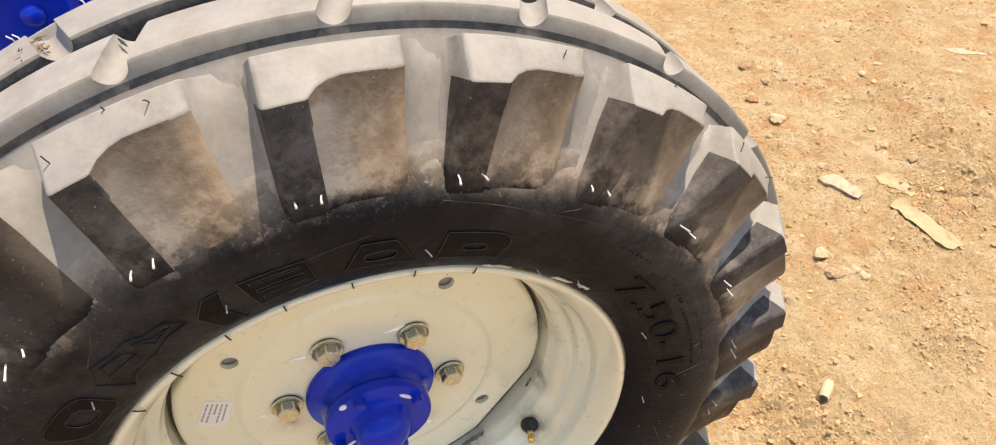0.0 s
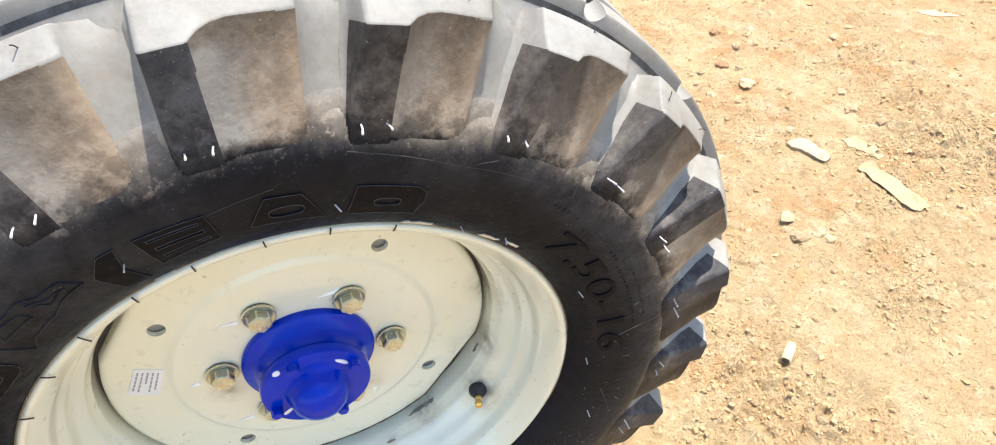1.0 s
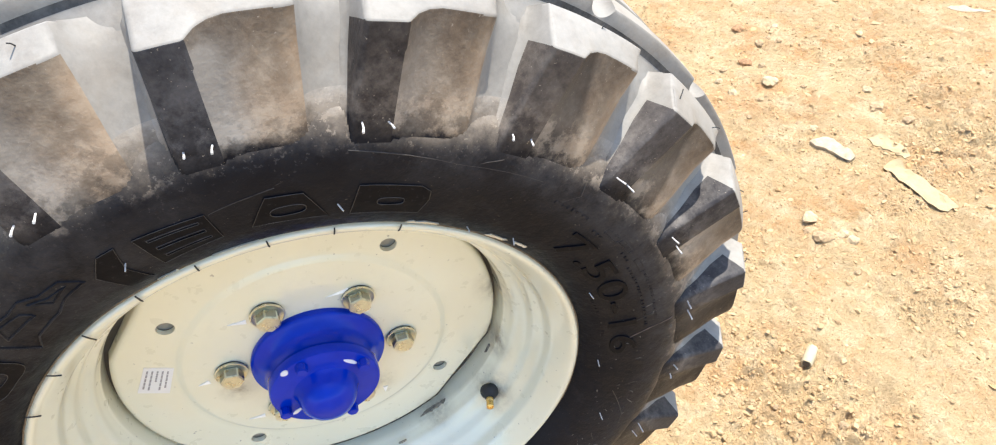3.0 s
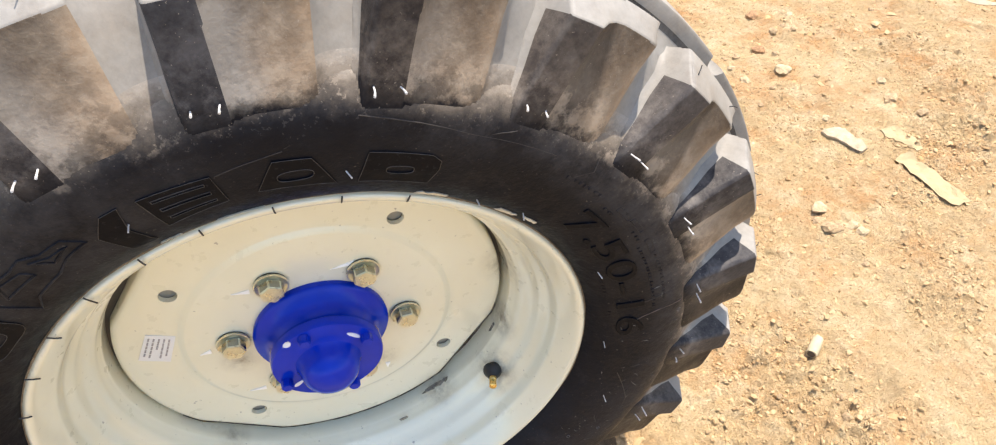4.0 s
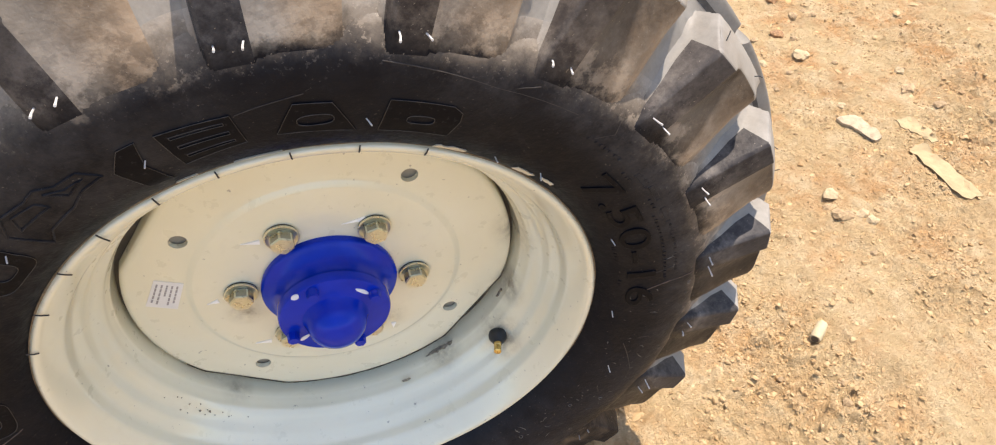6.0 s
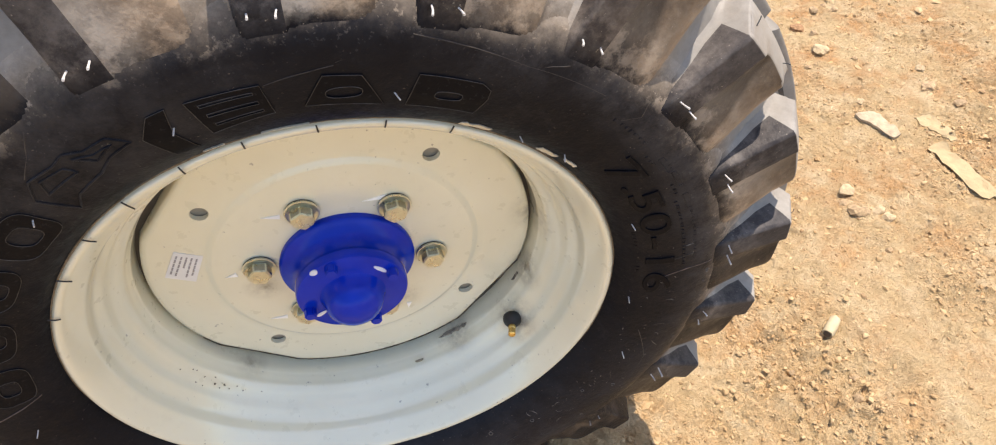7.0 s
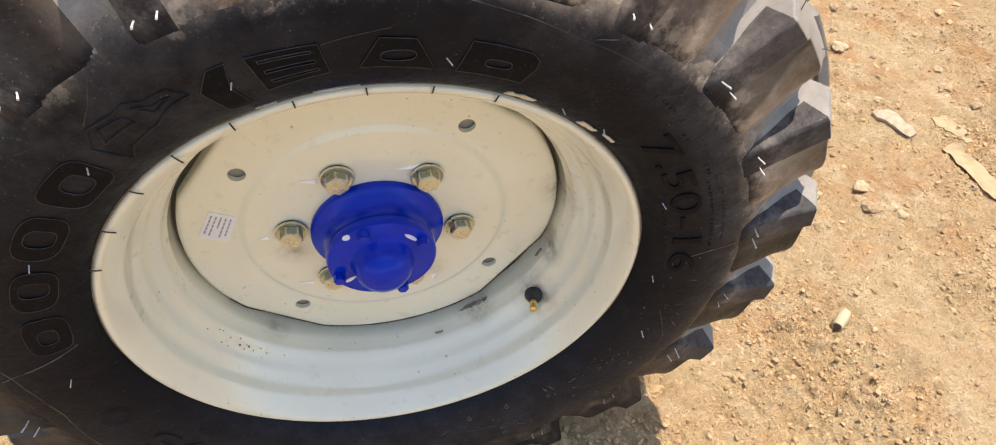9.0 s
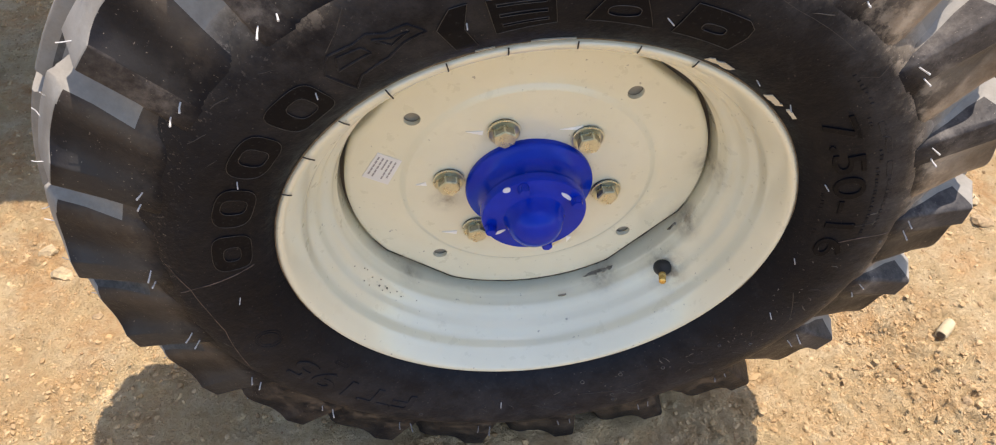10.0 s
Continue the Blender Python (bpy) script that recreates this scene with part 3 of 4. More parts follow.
def build_disc():
    """Pressed wheel disc: round with four flats beside its four holes, a raised middle."""
    steps = 240
    edge = disc_edge
    bm = bmesh.new()
    prof = [(0.030, 0.0735, 0), (0.098, 0.0735, 0), (0.1150, 0.0735, 0), (0.1170, 0.0739, 0), (0.1205, 0.0765, 0), (0.1225, 0.0772, 0), (0.128, 0.0773, 0), (0.150, 0.0775, 0), (None, 0.0777, -0.0062), (None, 0.0783, -0.0030), (None, 0.0798, -0.0008), (None, 0.0825, 0.0), (None, 0.098, 0.0005), (0.1835, 0.104, 0)]
    rings = []
    for r, y, off in prof:
        ring = []
        for i in range(steps):
            a = 360 * i / steps
            ring.append(bm.verts.new(polar(a, r if r else edge(a) + off, y)))
        rings.append(ring)
    back = [[bm.verts.new(v.co + Vector((0, 0.005, 0)) - (Vector((v.co.x, 0, v.co.z)).normalized() * (0.004 if k > 7 else 0))) for v in ring] for k, ring in enumerate(rings)]
    for rs in (rings, back):
        for a, b in zip(rs, rs[1:]):
            for i in range(steps):
                j = (i + 1) % steps
                bm.faces.new((a[i], b[i], b[j], a[j]))
    for a, b in ((rings[0], back[0]), (rings[-1], back[-1])):
        for i in range(steps):
            j = (i + 1) % steps
            bm.faces.new((a[i], b[i], b[j], a[j]))
    me = mesh_of("wheel_disc", bm, CREAM, 50)
    # drill the four holes
    cut = bmesh.new()
    for c, r in ((26.6, 0.0074), (116.6, 0.0074), (-63.4, 0.0074), (-153.4, 0.0074)):
        p = polar(c, 0.1366, 0.08)
        lathe([(0, -0.02), (r, -0.02), (r, 0.02), (0, 0.02)], 24, bm=(tmp := bmesh.new()))
        bmesh.ops.translate(tmp, verts=tmp.verts, vec=p)
        t = bpy.data.meshes.new("drill")
        tmp.to_mesh(t)
        tmp.free()
        cut.from_mesh(t)
        bpy.data.meshes.remove(t)
    bmesh.ops.recalc_face_normals(cut, faces=cut.faces)
    cutter = bpy.data.meshes.new("drill")
    cut.to_mesh(cutter)
    cut.free()
    ob = part("wheel_disc", me, None, wheel, "pressed cream steel wheel disc with four round holes", HUB)
    tool = new("drill", cutter)
    tool.matrix_basis = Matrix.Identity(4)
    probe = new("probe", me)
    mod = probe.modifiers.new("holes", "BOOLEAN")
    mod.object, mod.operation, mod.solver = tool, "DIFFERENCE", "EXACT"
    done = bpy.data.meshes.new_from_object(probe.evaluated_get(bpy.context.evaluated_depsgraph_get()))
    done.name = "wheel_disc"
    ob.data = done
    bpy.data.objects.remove(probe)
    bpy.data.objects.remove(tool)
    bpy.data.meshes.remove(me)
    bpy.data.meshes.remove(cutter)
    return ob


disc = build_disc()
# the seam is coloured dark so the crevice reads as shaded
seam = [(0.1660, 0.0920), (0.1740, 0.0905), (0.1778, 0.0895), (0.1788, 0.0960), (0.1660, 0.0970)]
part("weld_seam", lathe(seam, 128, closed=True), RECESS_DARK, wheel, "weld seam between disc and rim, darkened as crevice shade", HUB)


def build_bolts():
    # a dished washer whose lip stands a little off the disc
    washer = lathe([(0.0080, -0.0004), (0.0128, -0.0006), (0.0143, -0.0016), (0.0148, -0.0026), (0.0145, -0.0036), (0.0136, -0.0038), (0.0124, -0.0030), (0.0112, -0.0026), (0.0080, -0.0026)], 40, closed=True)
    washer = mesh_of("washer", washer, DULL_ZINC)
    # a dark ring below the lip, painted as the gap's shade
    lip = lathe([(0.0080, -0.0001), (0.0138, -0.0001), (0.0142, -0.0008), (0.0126, -0.0010), (0.0080, -0.0010)], 40, closed=True)
    lip = mesh_of("washer_gap_shade", lip, RECESS_DARK)
    bm = bmesh.new()
    bmesh.ops.create_cone(bm, cap_ends=True, segments=6, radius1=0.0106, radius2=0.0106, depth=0.0100)
    # the six sides take a darker zinc than the ends
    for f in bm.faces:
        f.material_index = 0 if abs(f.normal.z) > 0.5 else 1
    bmesh.ops.bevel(bm, geom=[e for e in bm.edges], offset=0.0010, segments=2, affect="EDGES", material=0)
    bmesh.ops.rotate(bm, verts=bm.verts, matrix=Matrix.Rotation(radians(90), 3, "X"))
    bmesh.ops.translate(bm, verts=bm.verts, vec=(0, -0.0080, 0))
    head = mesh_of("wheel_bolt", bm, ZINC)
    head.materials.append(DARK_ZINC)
    for i in range(6):
        a = 146.2 - 60 * i
        m = HUB @ Matrix.Translation(polar(a, 0.077, 0.0735)) @ Matrix.Rotation(radians(17 * i + 6), 4, "Y")
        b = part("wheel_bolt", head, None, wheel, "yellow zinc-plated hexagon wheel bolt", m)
        part("washer", washer, None, b)
        part("washer_gap_shade", lip, None, b)


build_bolts()


def build_hub():
    prof = [(0.030, 0.0755), (0.0585, 0.0755), (0.0602, 0.0735), (0.0604, 0.0695), (0.0590, 0.0670), (0.0550, 0.0645), (0.0500, 0.060), (0.0472, 0.054), (0.0466, 0.0475), (0.0466, 0.0425), (0.030, 0.0425)]
    hub = part("hub", lathe(spline(prof, 3), 96), BLUE, wheel, "glossy blue-painted wheel hub", HUB, smooth=40)
    cap = [(0.0, 0.0030), (0.006, 0.0034), (0.013, 0.0053), (0.019, 0.0090), (0.0230, 0.0140), (0.0252, 0.0195), (0.0264, 0.0255), (0.0285, 0.0290), (0.0330, 0.0303), (0.0440, 0.0303),
           (0.0478, 0.0313), (0.0488, 0.0335), (0.0488, 0.0400), (0.0474, 0.0415), (0.030, 0.0415)]
    cap = [(r, y + 0.0033) for r, y in cap]
    part("hub_cap", lathe(cap, 96), BLUE, hub, "blue domed hub cap with bolted flange", smooth=35)
    for a in (173, 83, 4, -94):
        bm = bmesh.new()
        bmesh.ops.create_cone(bm, cap_ends=True, segments=6, radius1=0.0060, radius2=0.0054, depth=0.0085)
        bmesh.ops.bevel(bm, geom=bm.edges[:], offset=0.0008, segments=2, affect="EDGES")
        bmesh.ops.rotate(bm, verts=bm.verts, matrix=Matrix.Rotation(radians(90), 3, "X"))
        bmesh.ops.translate(bm, verts=bm.verts, vec=polar(a, 0.0418, 0.0305))
        part("cap_bolt", bm, BLUE, hub)
    plate = [(0.020, 0.0838), (0.1560, 0.0838), (0.1575, 0.0853), (0.1575, 0.0945), (0.1560, 0.0960), (0.020, 0.0960)]
    part("backing_plate", lathe(plate, 96, closed=True), GREY, hub, "dull grey steel backing plate")
    return hub


hub = build_hub()


def build_tractor():
    """The blue tractor body behind the wheel and the spindle that carries it."""
    t = tagged(new("tractor"), "blue-painted tractor body behind the front wheel", "tractor")
    t.location = (-0.6, 0.75, 0.0)
    def block(name, lo, hi, bevel, mat, label):
        bm = bmesh.new()
        bmesh.ops.create_cube(bm, size=1.0)
        for v in bm.verts:
            v.co = Vector([l + (h - l) * (c + 0.5) for l, h, c in zip(lo, hi, v.co)]) - t.location
        bmesh.ops.bevel(bm, geom=bm.edges[:], offset=bevel, segments=3, affect="EDGES")
        return part(name, bm, mat, t, label)
    block("chassis", (-2.4, 0.45, 0.50), (-0.185, 0.90, 0.70), 0.02, BLUE, "blue-painted cast chassis side")
    block("axle_bracket", (-0.20, 0.50, 0.36), (0.22, 0.95, 0.60), 0.02, BLACK, "black axle bracket")
    block("hood", (-2.3, 0.66, 0.62), (0.30, 1.05, 1.10), 0.06, BLUE, "blue-painted engine hood")
    bm = tube([Vector((0.0, 0.02, 0.383)) - t.location, Vector((0.0, 0.6, 0.40)) - t.location], 0.028, 24)
    part("spindle", bm, BLUE, t, "blue-painted wheel spindle")
    for x in (-0.40, -0.242):
        bm = bmesh.new()
        bmesh.ops.create_uvsphere(bm, u_segments=24, v_segments=12, radius=0.0135)
        for v in bm.verts:
            v.co = Vector((v.co.x, v.co.y * 0.6, v.co.z)) + Vector((x, 0.449, 0.612)) - t.location
        part("bolt_head", bm, BLUE, t)


build_tractor()


# ---- small parts of the wheel ----
def on_side(deg, r, lift=0.0):
    return polar(deg, r, side_y(r) - lift)


def build_hairs():
    """Moulding whiskers: pale pegs at the foot of each lug, thin ones on the crown, black ones over the rim edge."""
    rng = random.Random(4)
    for k in range(21):
        for off in (65.05, 67.55):
            a = off + k * PITCH + rng.uniform(-0.2, 0.2)
            p = polar(a, 0.322, -0.0232)
            d = Vector((rng.uniform(-0.25, 0.25), -1, rng.uniform(-0.25, 0.25))).normalized()
            q = p + d * (rng.uniform(0.006, 0.012) if k < 11 or k > 13 else rng.uniform(0.004, 0.007))
            bend = Vector((rng.uniform(-1, 1), 0, rng.uniform(-1, 1))) * 0.0005
            # pegs on the lowest lugs are a darker grey
            part("whisker", tube([p + d * -0.002, (p + q) / 2 + bend, q], [0.0006, 0.0006, 0.0008], 6), GREY_HAIR if 9 <= k <= 13 else HAIR, tyre)
        for a, r, y in ((58.2, 0.3935, 0.004), (66.6, 0.391, -0.004), (61.5, 0.396, 0.009)):
            if rng.random() < (0.62 if not 3 <= k <= 8 else 0.15):
                continue
            p = polar(a + k * PITCH, r, y)
            d = (polar(a + k * PITCH, 1, 0) + Vector([rng.uniform(-0.8, 0.8) for _ in range(3)])).normalized()
            e = d.orthogonal() * rng.uniform(-0.002, 0.002)
            L = rng.uniform(0.002, 0.005) if not 3 <= k <= 8 else rng.uniform(0.004, 0.007)
            part("whisker", tube([p - d * 0.003, p + d * L * 0.5 + e * 0.4, p + d * L + e], 0.0004, 5), HAIR if 3 <= k <= 8 else DARK_HAIR_SLOT, tyre)
    for k in range(-3, 6):
        a = 75.2 + 11.25 * k + rng.uniform(-0.3, 0.3)
        lean = rng.uniform(-0.3, 0.4)
        pts = [polar(a, 0.2275, -0.0065), polar(a + lean * 0.5, 0.2225, -0.0058), polar(a + lean, 0.2185 + rng.uniform(-0.002, 0.002), -0.0045)]
        part("whisker", tube(pts, 0.0006, 5), DARK_HAIR_SLOT, tyre)
    # pale whiskers on the far edge of the tread, a black sliver as shade in a channel's slot
    for a, y, up in ((79.9, 0.1205, 0.007), (86.7, 0.1205, 0.007), (86.2, 0.1200, 0.006)):
        p = polar(a, 0.403, y)
        q = polar(a + 0.25, 0.403 + up, y + 0.001)
        part("whisker", tube([p, (p + q) / 2 + Vector((0.0008, 0, 0)), q], [0.0006, 0.0005, 0.0005], 6), HAIR, tyre)
    part("slot_shade", tube([polar(76.9, 0.4036, 0.0615), polar(76.7, 0.4022, 0.0590), polar(76.45, 0.4002, 0.0560)], [0.0004, 0.0010, 0.0004], 6), DARK_HAIR_SLOT, tyre, "black sliver painted as the shade in a channel's slot")
    # dry earth and grass caught in a channel
    bm = bmesh.new()
    for _ in range(46):
        stone_mesh(bm, polar(85.2 + rng.gauss(0, 0.75), 0.4025 + rng.uniform(-0.003, 0.001), 0.099 + rng.gauss(0, 0.006)), rng.uniform(0.0006, 0.0018), rng)
    for _ in range(16):
        p = polar(85.2 + rng.gauss(0, 0.8), 0.4040, 0.099 + rng.gauss(0, 0.005))
        d = Vector((rng.uniform(-1, 1), rng.uniform(-0.6, 0.6), rng.uniform(-0.15, 0.25))).normalized() * rng.uniform(0.003, 0.007)
        tube([p - d, p + Vector((0, 0, 0.0012)), p + d], [0.0003, 0.0006, 0.0002], 5, bm)
    tagged(part("dirt_clump", bm, DIRT, tyre, "dry brown earth and grass caught in the tread"), kind="stuff")
    for a, r in ((80.4, 0.266), (104.1, 0.265), (53, 0.262), (127, 0.264), (30.3, 0.237), (20.8, 0.240), (-5, 0.243), (-30, 0.241), (-48, 0.262), (-120, 0.262), (160, 0.262)):
        p = on_side(a, r)
        part("whisker", tube([p, p + Vector((rng.uniform(-0.002, 0.002), -0.007, rng.uniform(-0.002, 0.002)))], 0.0005, 5), HAIR, tyre)


build_hairs()


def ridge(points, closed=True, w=0.0011, h=0.0011):
    """A raised line on the sidewall through (angle, radius) points."""
    n = len(points)
    loop = []
    span = n if closed else n - 1
    for i in range(span):
        (a0, r0), (a1, r1) = points[i], points[(i + 1) % n]
        for k in range(4):
            loop.append((a0 + (a1 - a0) * k / 4, r0 + (r1 - r0) * k / 4))
    if closed:
        loop.append(loop[0])
    else:
        loop.append(points[-1])
    return tube([on_side(a, r, h * 0.35) for a, r in loop], w * 0.75, 6)


def plate(outer, holes=(), lift=0.0011):
    """A raised flat shape on the sidewall, from its outline and its holes as (angle, radius) loops."""
    k = radians(1) * 0.26
    bm = bmesh.new()
    for loop in (outer, *holes):
        n = len(loop)
        vs = []
        for i in range(n):
            (a0, r0), (a1, r1) = loop[i], loop[(i + 1) % n]
            cuts = max(1, round(math.hypot((a1 - a0) * k, r1 - r0) / 0.004))
            vs += [bm.verts.new(((a0 + (a1 - a0) * j / cuts) * k, r0 + (r1 - r0) * j / cuts, 0)) for j in range(cuts)]
        for p, q in zip(vs, vs[1:] + vs[:1]):
            bm.edges.new((p, q))
    bmesh.ops.triangle_fill(bm, use_beauty=True, edges=bm.edges[:])
    for _ in range(2):
        bmesh.ops.subdivide_edges(bm, edges=[e for e in bm.edges if e.calc_length() > 0.005 and not e.is_boundary], cuts=1)
    bmesh.ops.triangulate(bm, faces=bm.faces[:])
    up = bmesh.ops.extrude_face_region(bm, geom=bm.faces[:])
    for g in up["geom"]:
        if isinstance(g, bmesh.types.BMVert):
            g.co.z = 1.0
    for v in bm.verts:
        v.co = on_side(v.co.x / k, v.co.y, lift if v.co.z > 0.5 else -0.0008)
    return bm


def build_marks():
    """Embossed maker's marks as plain shapes, and the size and pattern lettering."""
    def box(c, w, r0, r1, lean=0.0):
        return [(c + w - lean, r0), (c + w + lean, r1), (c - w + lean, r1), (c - w - lean, r0)]
    def bar(c, w, r0, r1, lean=0.0, soft=5.0, n=28):
        """A rounded bar between two radii."""
        m, d = (r0 + r1) / 2, (r1 - r0) / 2
        pts = []
        for i in range(n):
            t = 2 * math.pi * (i + 0.5) / n
            x = math.copysign(abs(math.cos(t)) ** (2 / soft), math.cos(t))
            z = math.copysign(abs(math.sin(t)) ** (2 / soft), math.sin(t))
            pts.append((c + w * x - lean * z, m + d * z))
        return pts
    def mark(outer, holes=(), rims=True):
        part("embossed_mark", plate(outer, holes), GLOSS, tyre)
        for loop in (outer, *holes) if rims else ():
            part("embossed_edge", ridge(loop, w=0.00032, h=0.0032), SKYLIT_EDGE, tyre, "worn grey edge of the raised mark, paler as a painted sky glint")
    for c, w, r0, r1, soft, hole in ((146.2, 4.9, 0.2430, 0.2725, 3.6, (0.3, 2.0, 0.2510, 0.2640)), (133.8, 4.9, 0.2450, 0.2738, 3.0, (-0.4, 1.9, 0.2505, 0.2690)), (120.8, 5.0, 0.2475, 0.2772, 3.0, (0.0, 2.0, 0.2530, 0.2715)), (108.2, 4.8, 0.2450, 0.2785, 4.0, (-0.4, 2.0, 0.2520, 0.2700))):
        mark(bar(c, w, r0, r1, 0, soft), (bar(c + hole[0], hole[1], hole[2], hole[3], 0, 3, 20),))
    for loop in ([(100.8, 0.2717), (98.3, 0.2835), (94.6, 0.2822), (92.5, 0.2848), (90.5, 0.2795), (87.4, 0.2800), (85.7, 0.2696), (89.2, 0.2668), (92.0, 0.2600), (97.2, 0.2560), (99.6, 0.2475)],
                 [(99.0, 0.2690), (97.6, 0.2790), (94.2, 0.2770), (93.6, 0.2700)], [(92.4, 0.2790), (90.2, 0.2740), (87.6, 0.2745), (90.6, 0.2690)]):
        part("embossed_mark", ridge(loop, w=0.0011, h=0.0014), RUBBER, tyre)
    mark([(84.4, 0.2672), (81.9, 0.2812), (79.6, 0.2820), (80.9, 0.2620), (79.8, 0.2425), (83.2, 0.2440)])
    mark([(77.4, 0.2812), (68.9, 0.2797), (68.3, 0.2550), (76.9, 0.2510)], ([(76.2, 0.2765), (69.9, 0.2755), (69.9, 0.2735), (76.2, 0.2743)], [(76.0, 0.2680), (69.7, 0.2680), (69.7, 0.2655), (76.0, 0.2655)], [(75.8, 0.2590), (69.5, 0.2605), (69.5, 0.2585), (75.8, 0.2568)]))
    mark([(64.4, 0.2560), (61.8, 0.2795), (57.3, 0.2778), (54.2, 0.2520)], (bar(59.4, 2.3, 0.2600, 0.2690, 0, 2.6, 20),))
    mark([(51.2, 0.2515), (50.4, 0.2788), (42.2, 0.2770), (40.7, 0.2725), (40.4, 0.2650), (41.0, 0.2500)], (bar(45.8, 1.9, 0.2590, 0.2660, 0, 3, 20),))
    # rows of small raised print, too worn to read
    rng = random.Random(8)
    for r, spans in ((0.2800, ((-1.5, -20.0), (11.5, 8.8))), (0.2893, ((-5.0, -18.5), (8.6, 5.4))), (0.2862, ((21.6, 14.2),)), (0.2830, ((2.8, 0.4),)), (0.2420, ((-8.0, -12.5),)), (0.2430, ((-19.5, -21.5),))):
        for a0, a1 in spans:
            a = a0
            while a > a1:
                w = rng.uniform(0.22, 0.42)
                part("embossed_mark", plate(box(a, w, r - rng.uniform(0.0008, 0.0014), r + rng.uniform(0.0008, 0.0014)), (), 0.0008), RUBBER, tyre)
                a -= 2 * w + rng.uniform(0.25, 0.6)
    # a round badge
    for q in (0.0125, 0.0090):
        part("embossed_badge", ridge([(175.2 + math.degrees(q * math.cos(t) / 0.2655), 0.2655 + q * math.sin(t)) for t in (2 * math.pi * i / 20 for i in range(20))], w=0.0007, h=0.0008), RUBBER, tyre)
    for c, r in ((-165, 0.245), (-2, 0.287), (-8, 0.289), (4, 0.287), (8, 0.285)):
        part("embossed_mark", ridge(box(c, 1.8, r, r + 0.004), w=0.0007, h=0.0006), RUBBER, tyre)
    def letters(text, size, r0, first, last, mat):
        cu = bpy.data.curves.new("lettering", "FONT")
        cu.body, cu.size, cu.extrude, cu.bevel_depth, cu.bevel_resolution = text, size, 0.0008, 0.0003, 1
        cu.resolution_u = 6
        ob = new("lettering", cu)
        me = bpy.data.meshes.new_from_object(ob.evaluated_get(bpy.context.evaluated_depsgraph_get()))
        bpy.data.objects.remove(ob)
        bm = bmesh.new()
        bm.from_mesh(me)
        bpy.data.meshes.remove(me)
        bmesh.ops.subdivide_edges(bm, edges=[e for e in bm.edges if e.calc_length() > size * 0.2], cuts=3)
        lo, hi = min(v.co.x for v in bm.verts), max(v.co.x for v in bm.verts)
        for v in bm.verts:
            a = first + (last - first) * (v.co.x - lo) / (hi - lo)
            r = r0 + v.co.y
            v.co = on_side(a, r, v.co.z + 0.0004)
        part("embossed_lettering", bm, mat, tyre, "raised black size lettering")
    letters("7.50-16", 0.0335, 0.2490, 13.8, -27.2, GLOSS)
    letters("FT195", 0.034, 0.2605, -141.5, -174.0, RUBBER)
    # thin moulding flash lines on the sidewall
    for pts in (
                [(91.6, 0.3135), (93.1, 0.305), (95.2, 0.295), (98.1, 0.286)], [(-18, 0.262), (-16.5, 0.285), (-15, 0.312)], [(-40, 0.262), (-48, 0.286), (-58, 0.296)],
                [(52, 0.305), (38, 0.296), (26, 0.297)], [(21.0, 0.2880), (19.0, 0.2980), (20.0, 0.3110)], [(-100, 0.262), (-92, 0.270), (-84, 0.267)], [(-112, 0.270), (-106, 0.284)]):
        part("moulding_flash", ridge(pts, closed=False, w=0.0005, h=0.0008), SCUFF, tyre, "pale thin moulding line")
    for pts in ([(-23.0, 0.2600), (-21.4, 0.2740), (-20.5, 0.2836), (-19.9, 0.3110)], [(142.9, 0.3275), (145.6, 0.3167), (150.1, 0.3055), (155.1, 0.2961), (162.3, 0.2918), (168.4, 0.2907), (177.3, 0.3009), (185.0, 0.3120)], [(151.3, 0.2432), (152.7, 0.2563), (153.9, 0.2721), (154.8, 0.2905), (156.0, 0.3053)]):
        part("moulding_flash", ridge(pts, closed=False, w=0.0007, h=0.0009), FLASH, tyre, "brown dusty moulding line")
    # short scratches low on the sidewall
    rng = random.Random(21)
    for a, r, la, lr in ((-118, 0.288, 5, -0.010), (-106, 0.281, 4, 0.003), (-97, 0.292, -2.5, 0.014), (-93, 0.276, 3.5, 0.001), (-88, 0.292, 2, 0.006), (-80, 0.284, 1.5, 0.010), (-71, 0.272, 2.0, 0.004),
                         (-63, 0.281, 1.2, 0.009), (-55, 0.268, -1.8, 0.006), (-47, 0.279, 1.6, 0.004), (-125, 0.272, 2.5, 0.006), (-38, 0.272, 0.8, 0.008), (-135, 0.299, 3, 0.002), (172, 0.302, 4, -0.006), (118, 0.296, 4, 0.010), (123, 0.283, 5, 0.014), (130, 0.301, 2, -0.012), (112, 0.302, 3, 0.004), (137, 0.288, 3, 0.006), (104, 0.293, 2.5, 0.008), (126, 0.309, 2, 0.004), (68.4, 0.2785, -8, 0.008), (60.2, 0.2870, -6, 0.011), (40, 0.290, 5, 0.010), (33, 0.304, 3, -0.006)):
        pts = [(a + la * t, r + lr * t + rng.uniform(-0.0008, 0.0008)) for t in (0, 0.35, 0.7, 1)]
        part("scratch", ridge(pts, closed=False, w=rng.uniform(0.0003, 0.0006), h=0.0006), SCUFF, tyre, "pale scratch in the rubber")


